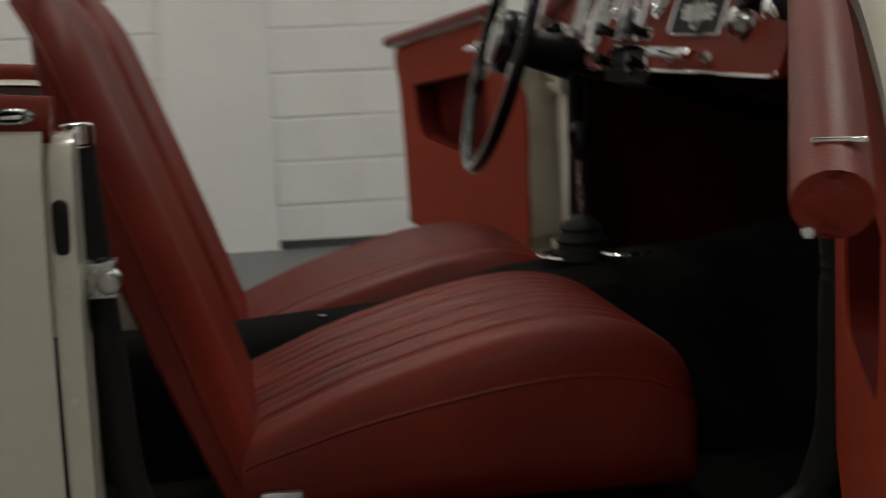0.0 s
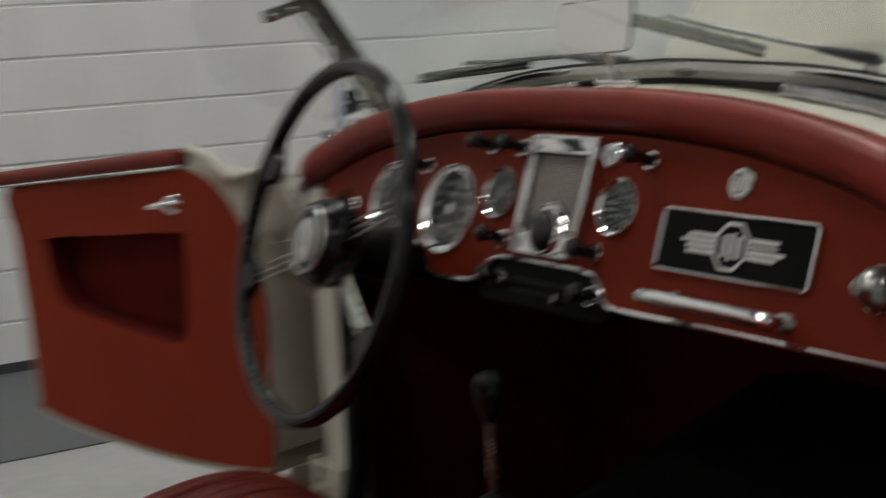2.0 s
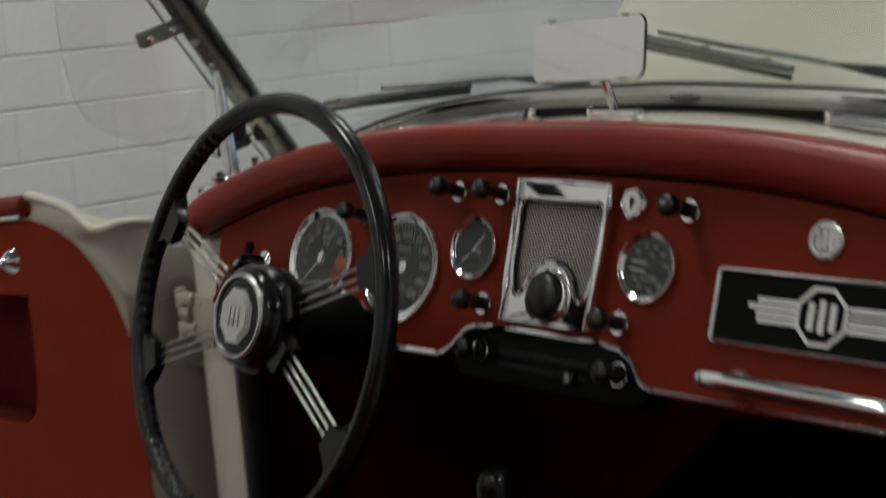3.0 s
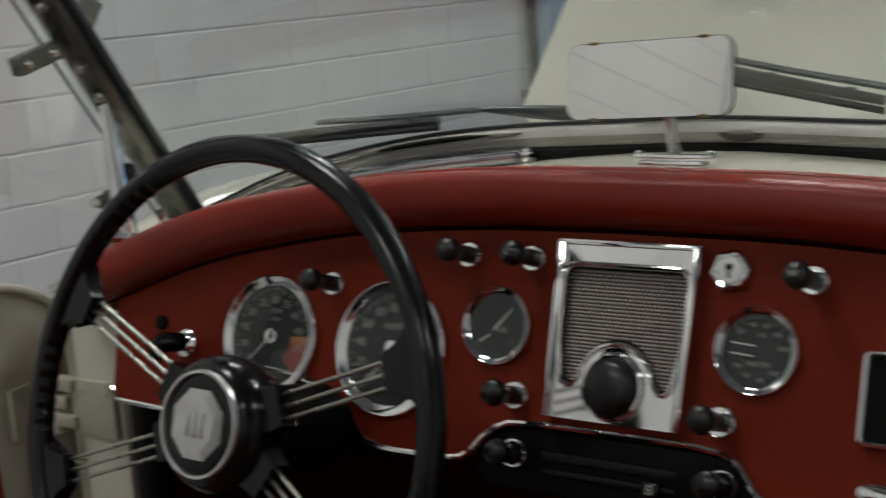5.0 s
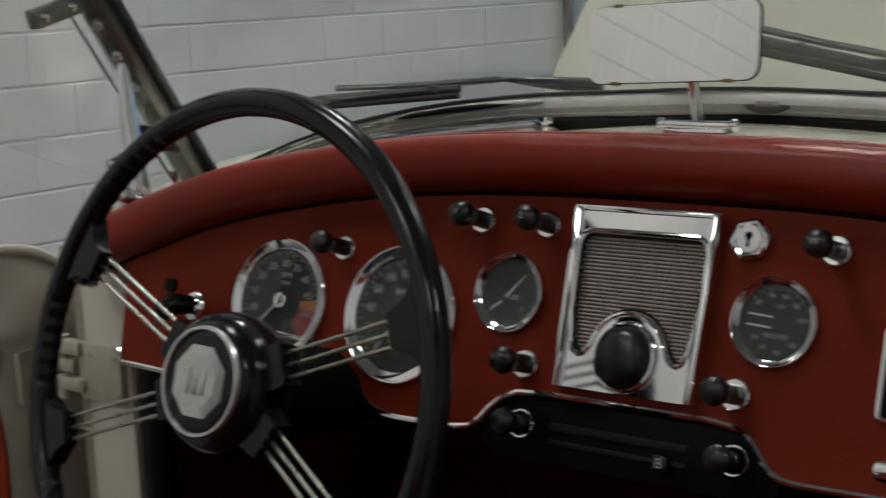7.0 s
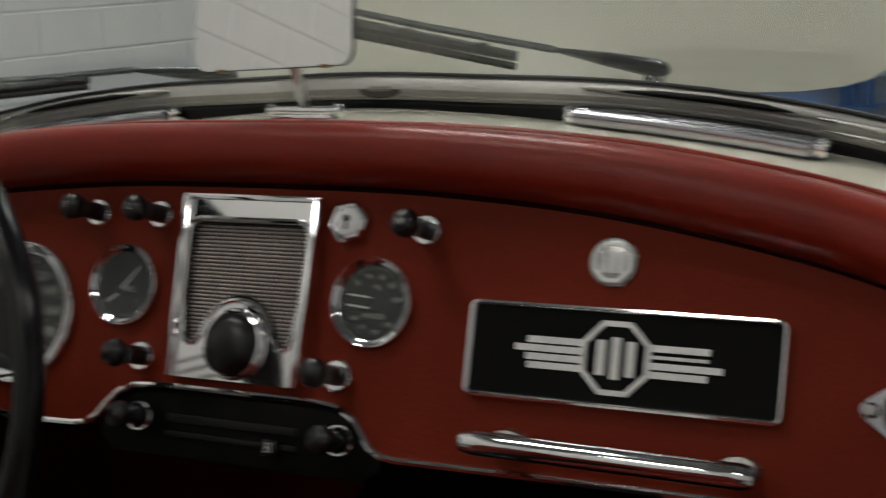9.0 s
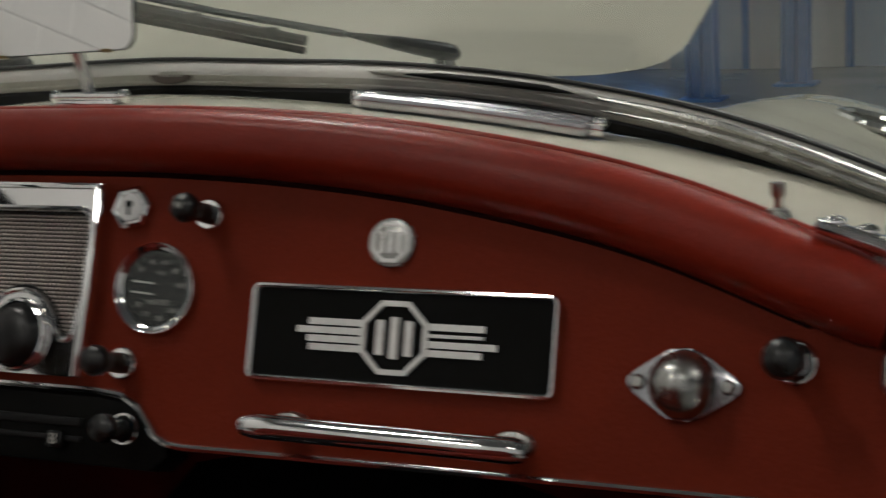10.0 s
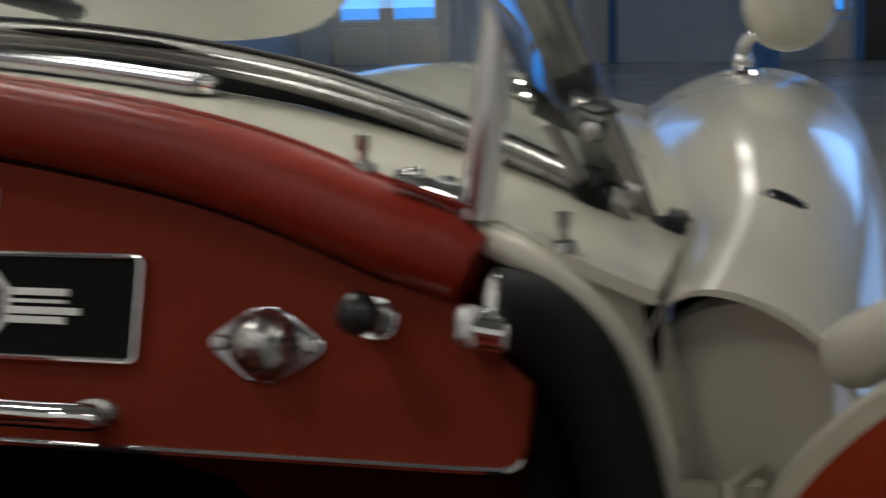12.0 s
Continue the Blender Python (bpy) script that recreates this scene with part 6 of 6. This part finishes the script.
# ---- doors ----
def door(side, label):
    swing = radians(20.8 if side > 0 else 11.7)
    along = V(side * math.cos(swing), -math.sin(swing), 0)
    out = V(side * math.sin(swing), math.cos(swing), 0)
    o = V(0.695, -0.004, 0) if side > 0 else V(-0.710, -0.022, 0)
    roll_in, roll_r = (-0.027, 0.0195) if side > 0 else (0.0, 0.0175)

    def at(s, z, n):
        """A point of the door: along it from the hinges, its height, and outwards."""
        p = o + along * (1.053 * s) + out * n
        if side > 0 and s > 0.3 and z > 0.6:
            z -= 0.055 * ((s - 0.3) / 0.43) ** 2 * min(1.0, (z - 0.6) / 0.1)
        return V(p.x, p.y, 0.901 + (z - 0.901) * 1.053)

    rim = spline([(0.004, 0.345, 0), (0.0, 0.460, 0), (0.0, 0.571, 0), (0.018, 0.636, 0), (0.047, 0.682, 0), (0.094, 0.722, 0), (0.150, 0.741, 0), (0.200, 0.741, 0), (0.460, 0.716, 0), (0.722, 0.690, 0), (0.712, 0.600, 0), (0.694, 0.476, 0), (0.682, 0.330, 0), (0.672, 0.308, 0), (0.480, 0.296, 0), (0.250, 0.298, 0), (0.040, 0.318, 0)], 4, closed=True)
    pocket = spline([(0.611, 0.600, 0), (0.598, 0.613, 0), (0.400, 0.631, 0), (0.205, 0.648, 0), (0.188, 0.636, 0), (0.189, 0.560, 0), (0.196, 0.508, 0), (0.215, 0.483, 0), (0.250, 0.477, 0), (0.400, 0.485, 0), (0.530, 0.496, 0), (0.572, 0.508, 0), (0.595, 0.535, 0), (0.605, 0.570, 0)], 3, closed=True)
    bm = bmesh.new()
    es = []
    for loop in (rim, pocket):
        vs = [bm.verts.new(at(p.x, p.y, 0.0)) for p in loop]
        es += [bm.edges.new((vs[i], vs[(i + 1) % len(vs)])) for i in range(len(vs))]
    bmesh.ops.triangle_fill(bm, use_beauty=True, edges=es)
    r = bmesh.ops.extrude_face_region(bm, geom=list(bm.faces))
    bmesh.ops.translate(bm, vec=out * 0.004, verts=[g for g in r["geom"] if isinstance(g, bmesh.types.BMVert)])
    D = part("car_door", bm, RED_PANEL, body, label)
    bm = bmesh.new()
    bridge(bm, [[at(p.x, p.y, n) for p in pocket] for n in (0.003, 0.056)], cap=False)
    f = [bm.verts.new(at(p.x, p.y, 0.056)) for p in pocket]
    bm.faces.new(f)
    # the pocket's shade is in its colour, far darker than the trim panel
    part("door_pocket", bm, RED_CARPET_SHADE, D)
    # painted shell: rim and outer skin
    def grown(p, g):
        cxm, czm = 0.35, 0.51
        v = V(p.x - cxm, p.y - czm, 0)
        return p.x + g * v.x / max(v.length, 1e-3), p.y + g * v.y / max(v.length, 1e-3)
    rings = []
    for g, n, k in ((0.000, 0.000, 0), (0.010, 0.002, 0), (0.013, 0.012, 0), (0.013, 0.040, 1), (0.006, 0.056, 1), (-0.02, 0.064, 1)):
        ring = []
        for p in rim:
            s, z = grown(p, g)
            s = s if side > 0 else max(s, 0.008)
            fat = (0.010 if side > 0 else 0.070) * max(0.0, 1 - p.x / 0.16) * (1 if z > 0.5 or side < 0 else 0.4) if k else 0.0
            ring.append(at(s, z, n * (0.75 if side > 0 else 1.0) + fat))
        rings.append(ring)
    bm = bmesh.new()
    bridge(bm, rings, cap=False)
    bm.faces.new([bm.verts.new(p) for p in rings[-1]])
    bmesh.ops.remove_doubles(bm, verts=bm.verts, dist=1e-5)
    # the skin's cream is darkened, with the shade on the shut face in it
    part("door_skin", bm, CREAM_SHADED, D)
    # padded top rail with its chrome strip
    bm = bmesh.new()
    top = spline([at(x, z, n + roll_in) for x, z, n in ((0.135 if side > 0 else 0.172, 0.764 if side > 0 else 0.760, 0.004), (0.150 if side > 0 else 0.186, 0.764 if side > 0 else 0.759, 0.003), (0.300, 0.748, 0.0), (0.520, 0.727, -0.002), (0.735, 0.706, -0.004), (0.752, 0.704, -0.004))], 6)
    top = top[:-1] + [top[-1], top[-1] + along * 0.005, top[-1] + along * 0.007]
    tube(bm, top, [roll_r * 0.7, roll_r * 0.88] + [roll_r] * (len(top) - 5) + [roll_r * 0.92, roll_r * 0.7, roll_r * 0.3], 18, squash=0.85)
    tp = part("top_roll", bm, RED_WORN, D)
    bm = bmesh.new()
    tube(bm, [p + V(0, -0.012, -0.013) for p in top[3:-2]], 0.0028, 6)
    part("chrome_strip", bm, CHROME, D)
    if side < 0:
        bm = bmesh.new()
        # pressed end of the door: a bulge under a rolled, waving edge, a crease, a flat below
        inner = spline([at(x, z, 0.002) for x, z in ((0.165, 0.752), (0.150, 0.747), (0.120, 0.736), (0.094, 0.722), (0.080, 0.713), (0.066, 0.702), (0.047, 0.684), (0.036, 0.668), (0.026, 0.650), (0.018, 0.634), (0.006, 0.590), (0.0, 0.500), (0.0, 0.420), (0.004, 0.345))], 4)
        outer = spline([at(0.172, 0.772, 0.006)] + [V(-x, y, z) for x, y, z in ((0.800, -0.050, 0.755), (0.735, -0.058, 0.741), (0.710, -0.060, 0.7335), (0.707, -0.045, 0.7335), (0.705, -0.024, 0.737), (0.703, 0.012, 0.733), (0.703, 0.040, 0.722), (0.703, 0.059, 0.708), (0.706, 0.081, 0.677), (0.709, 0.098, 0.641), (0.710, 0.104, 0.570), (0.711, 0.104, 0.460), (0.712, 0.100, 0.330))], 4)
        ne = len(inner) - 1

        def pressed(u, v):
            k = round(v * ne)
            q = inner[k].lerp(outer[k], u)
            swell = min(1.0, max(0.0, (q.z - 0.630) / 0.022)) * min(1.0, k / 14)
            swell = swell * swell * (3 - 2 * swell)
            return q + V(0.013 * swell * math.sin(math.pi * min(1.0, 1.08 * u)) ** 0.7 if u < 0.925 else 0.0, 0, 0)

        shell(bm, pressed, 20, ne, (-0.002, 0.001, 0))
        part("door_end", bm, CREAM, D)
        bm = bmesh.new()
        tube(bm, [q + V(0.002, 0, 0.001) for q in outer[:42]], [0.0065 - 0.0022 * k / 41 for k in range(42)], 10)
        part("door_lip", bm, CREAM, D)
    if side > 0:
        bm = bmesh.new()
        c = at(0.728, 0.7065, roll_in) + V(0, 0, roll_r * 0.86)
        box(bm, (0, 0, 0), (0.007, 0.026, 0.003), 0.0012, Matrix.Translation(c) @ Matrix.Rotation(-swing, 4, "Z"))
        part("fastener", bm, CHROME, tp)
        bm = bmesh.new()
        tube(bm, spline([at(0.140, 0.772, 0.016), at(0.110, 0.760, 0.030), at(0.070, 0.737, 0.044), at(0.030, 0.712, 0.056)], 5), [q for q in (0.013, 0.014, 0.015, 0.016, 0.016, 0.016, 0.017, 0.017, 0.018, 0.018, 0.019, 0.019, 0.019, 0.019, 0.018, 0.016)], 12)
        part("door_shoulder", bm, CREAM, D)
    bm = bmesh.new()
    c = at(0.212, 0.690, 0.0)
    m = Matrix.Translation(c) @ out.to_track_quat("-Z", "Y").to_matrix().to_4x4()
    lathe(bm, [(0, 0.012), (0.009, 0.011), (0.015, 0.005), (0.018, 0.0), (0, 0)], 24, m)
    lc = part("door_lock", bm, CHROME, D)
    bm = bmesh.new()
    tube(bm, [c - out * 0.010, c - out * 0.018 + along * 0.010, c - out * 0.020 + along * 0.032 + V(0, 0, -0.004)], [0.006, 0.0065, 0.0045], 10)
    part("lock_lever", bm, CHROME, D)
    # hinges on the door's end
    turn = Matrix.Rotation(math.atan2(along.y, along.x), 4, "Z")
    for z in (0.622, 0.300):
        bm = bmesh.new()
        n0 = 0.052 if side < 0 else 0.040
        m = Matrix.Translation(at(-0.013, z, n0)) @ turn
        box(bm, (0, 0, 0), (0.006, 0.074 if side < 0 else 0.040, 0.052 if side < 0 else 0.064), 0.0012, m)
        h = part("door_hinge", bm, CREAM_SHADED, D)
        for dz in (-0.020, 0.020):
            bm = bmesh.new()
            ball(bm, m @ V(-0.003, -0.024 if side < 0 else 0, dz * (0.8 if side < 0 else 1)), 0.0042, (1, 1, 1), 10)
            part("screw", bm, CREAM_SHADED, h)
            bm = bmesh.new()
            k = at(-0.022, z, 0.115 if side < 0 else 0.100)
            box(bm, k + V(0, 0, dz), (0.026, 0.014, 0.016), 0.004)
            part("knuckle", bm, CREAM_SHADED, h)
    return D


door(-1, "open door with red trim panel and map pocket")
door(1, "open door with red trim panel and map pocket")


# road wheels under the wings
def road_wheel(x, y):
    s = 1 if x > 0 else -1
    m = Matrix.Translation((x, y, 0.305)) @ Matrix.Rotation(radians(90), 4, "Y")
    bm = bmesh.new()
    lathe(bm, [(0.190, -0.06), (0.215, -0.075), (0.270, -0.072), (0.296, -0.055), (0.305, 0.0), (0.296, 0.055), (0.270, 0.072), (0.215, 0.075), (0.190, 0.06), (0.190, -0.06)], 48, m)
    t = part("road_wheel", bm, RUBBER, body, "black tyre on a painted steel rim")
    bm = bmesh.new()
    lathe(bm, [(0, 0.03 * s), (0.06, 0.035 * s), (0.10, 0.02 * s), (0.160, 0.01 * s), (0.188, 0.055 * s), (0.192, 0.05 * s), (0.165, -0.01 * s), (0, 0.0)], 40, m)
    part("rim", bm, ALLOY, t)


for x in (-0.62, 0.62):
    for y in (1.12, -1.27):
        road_wheel(x, y)

# ---- wall blocks ----
PITCH, COURSE, Y0 = 0.306, 0.149, 0.038
BLOCK = {}


def block_verts(l):
    """A block of length l with softened front edges, its face towards +x, centred on the joint grid."""
    j, jy, b, by, h = 0.0030, 0.0003, 0.0030, 0.0006, COURSE / 2
    back = [(-0.012, -l / 2 + jy, -h + j), (-0.012, l / 2 - jy, -h + j), (-0.012, l / 2 - jy, h - j), (-0.012, -l / 2 + jy, h - j)]
    mid = [(-0.0012, y, z) for _, y, z in back]
    fr = [(0.0, y - math.copysign(by, y), z - math.copysign(b, z)) for _, y, z in back]
    return back + mid + fr


BLOCK_FACES = [(0, 1, 5, 4), (1, 2, 6, 5), (2, 3, 7, 6), (3, 0, 4, 7), (4, 5, 9, 8), (5, 6, 10, 9), (6, 7, 11, 10), (7, 4, 8, 11), (8, 9, 10, 11)]


def block_mesh(l):
    key = round(l, 3)
    if key not in BLOCK:
        me = bpy.data.meshes.new("block")
        me.from_pydata(block_verts(l), [], BLOCK_FACES)
        me.materials.append(BLOCKPAINT)
        BLOCK[key] = me
    return BLOCK[key]


BLOCKPAINT = WALL.copy()
BLOCKPAINT.name = "white_block_paint"
nt = BLOCKPAINT.node_tree
info = nt.nodes.new("ShaderNodeObjectInfo")
hs = nt.nodes.new("ShaderNodeHueSaturation")
mr = nt.nodes.new("ShaderNodeMapRange")
mr.inputs["To Min"].default_value, mr.inputs["To Max"].default_value = 0.985, 1.015
ramp = nt.nodes["Color Ramp"]
nt.links.new(info.outputs["Random"], mr.inputs["Value"])
nt.links.new(mr.outputs["Result"], hs.inputs["Value"])
nt.links.new(ramp.outputs["Color"], hs.inputs["Color"])
nt.links.new(hs.outputs["Color"], nt.nodes["Principled BSDF"].inputs["Base Color"])


def spans(a, b, odd):
    """Blocks of one course between a and b, cut at the ends."""
    y = Y0 + (PITCH / 2 if odd else 0) + PITCH * math.floor((a - Y0) / PITCH - 1)
    while y < b:
        p, q = max(a, y), min(b, y + PITCH)
        if q - p > 0.03:
            yield (p + q) / 2, q - p
        y += PITCH


rng = random.Random(4)
rest_v, rest_f = [], []
for k in range(30):
    z = COURSE * (k + 0.5)
    if z + COURSE / 2 > ZC:
        break
    for a, b in ((YB, -0.78), (-0.425, 4.42)):
        for y, l in spans(a, b, k % 2):
            if k < 9 and -1.75 < y < 4.42:
                ob = new("block", block_mesh(l))
                ob.parent = wall_west
                ob.location = (XL + rng.uniform(-0.0006, 0.0006), y, z)
            else:
                n = len(rest_v)
                rest_v += [(x + XL, yy + y, zz + z) for x, yy, zz in block_verts(l)]
                rest_f += [tuple(i + n for i in f) for f in BLOCK_FACES]
me = bpy.data.meshes.new("blockwork")
me.from_pydata(rest_v, [], rest_f)
me.materials.append(WALL)
ob = new("blockwork", me)
ob.parent = wall_west
tagged(ob, kind="stuff")
rest_v, rest_f = [], []
for k in range(30):
    z = COURSE * (k + 0.5)
    for y, l in spans(XL + 0.02, XR - 0.02, k % 2):
        n = len(rest_v)
        rest_v += [(-yy + y, x + YB, zz + z) for x, yy, zz in block_verts(l)]
        rest_f += [tuple(i + n for i in f) for f in BLOCK_FACES]
me = bpy.data.meshes.new("blockwork")
me.from_pydata(rest_v, [], rest_f)
me.materials.append(WALL)
ob = new("blockwork", me)
ob.parent = wall_south
tagged(ob, kind="stuff")
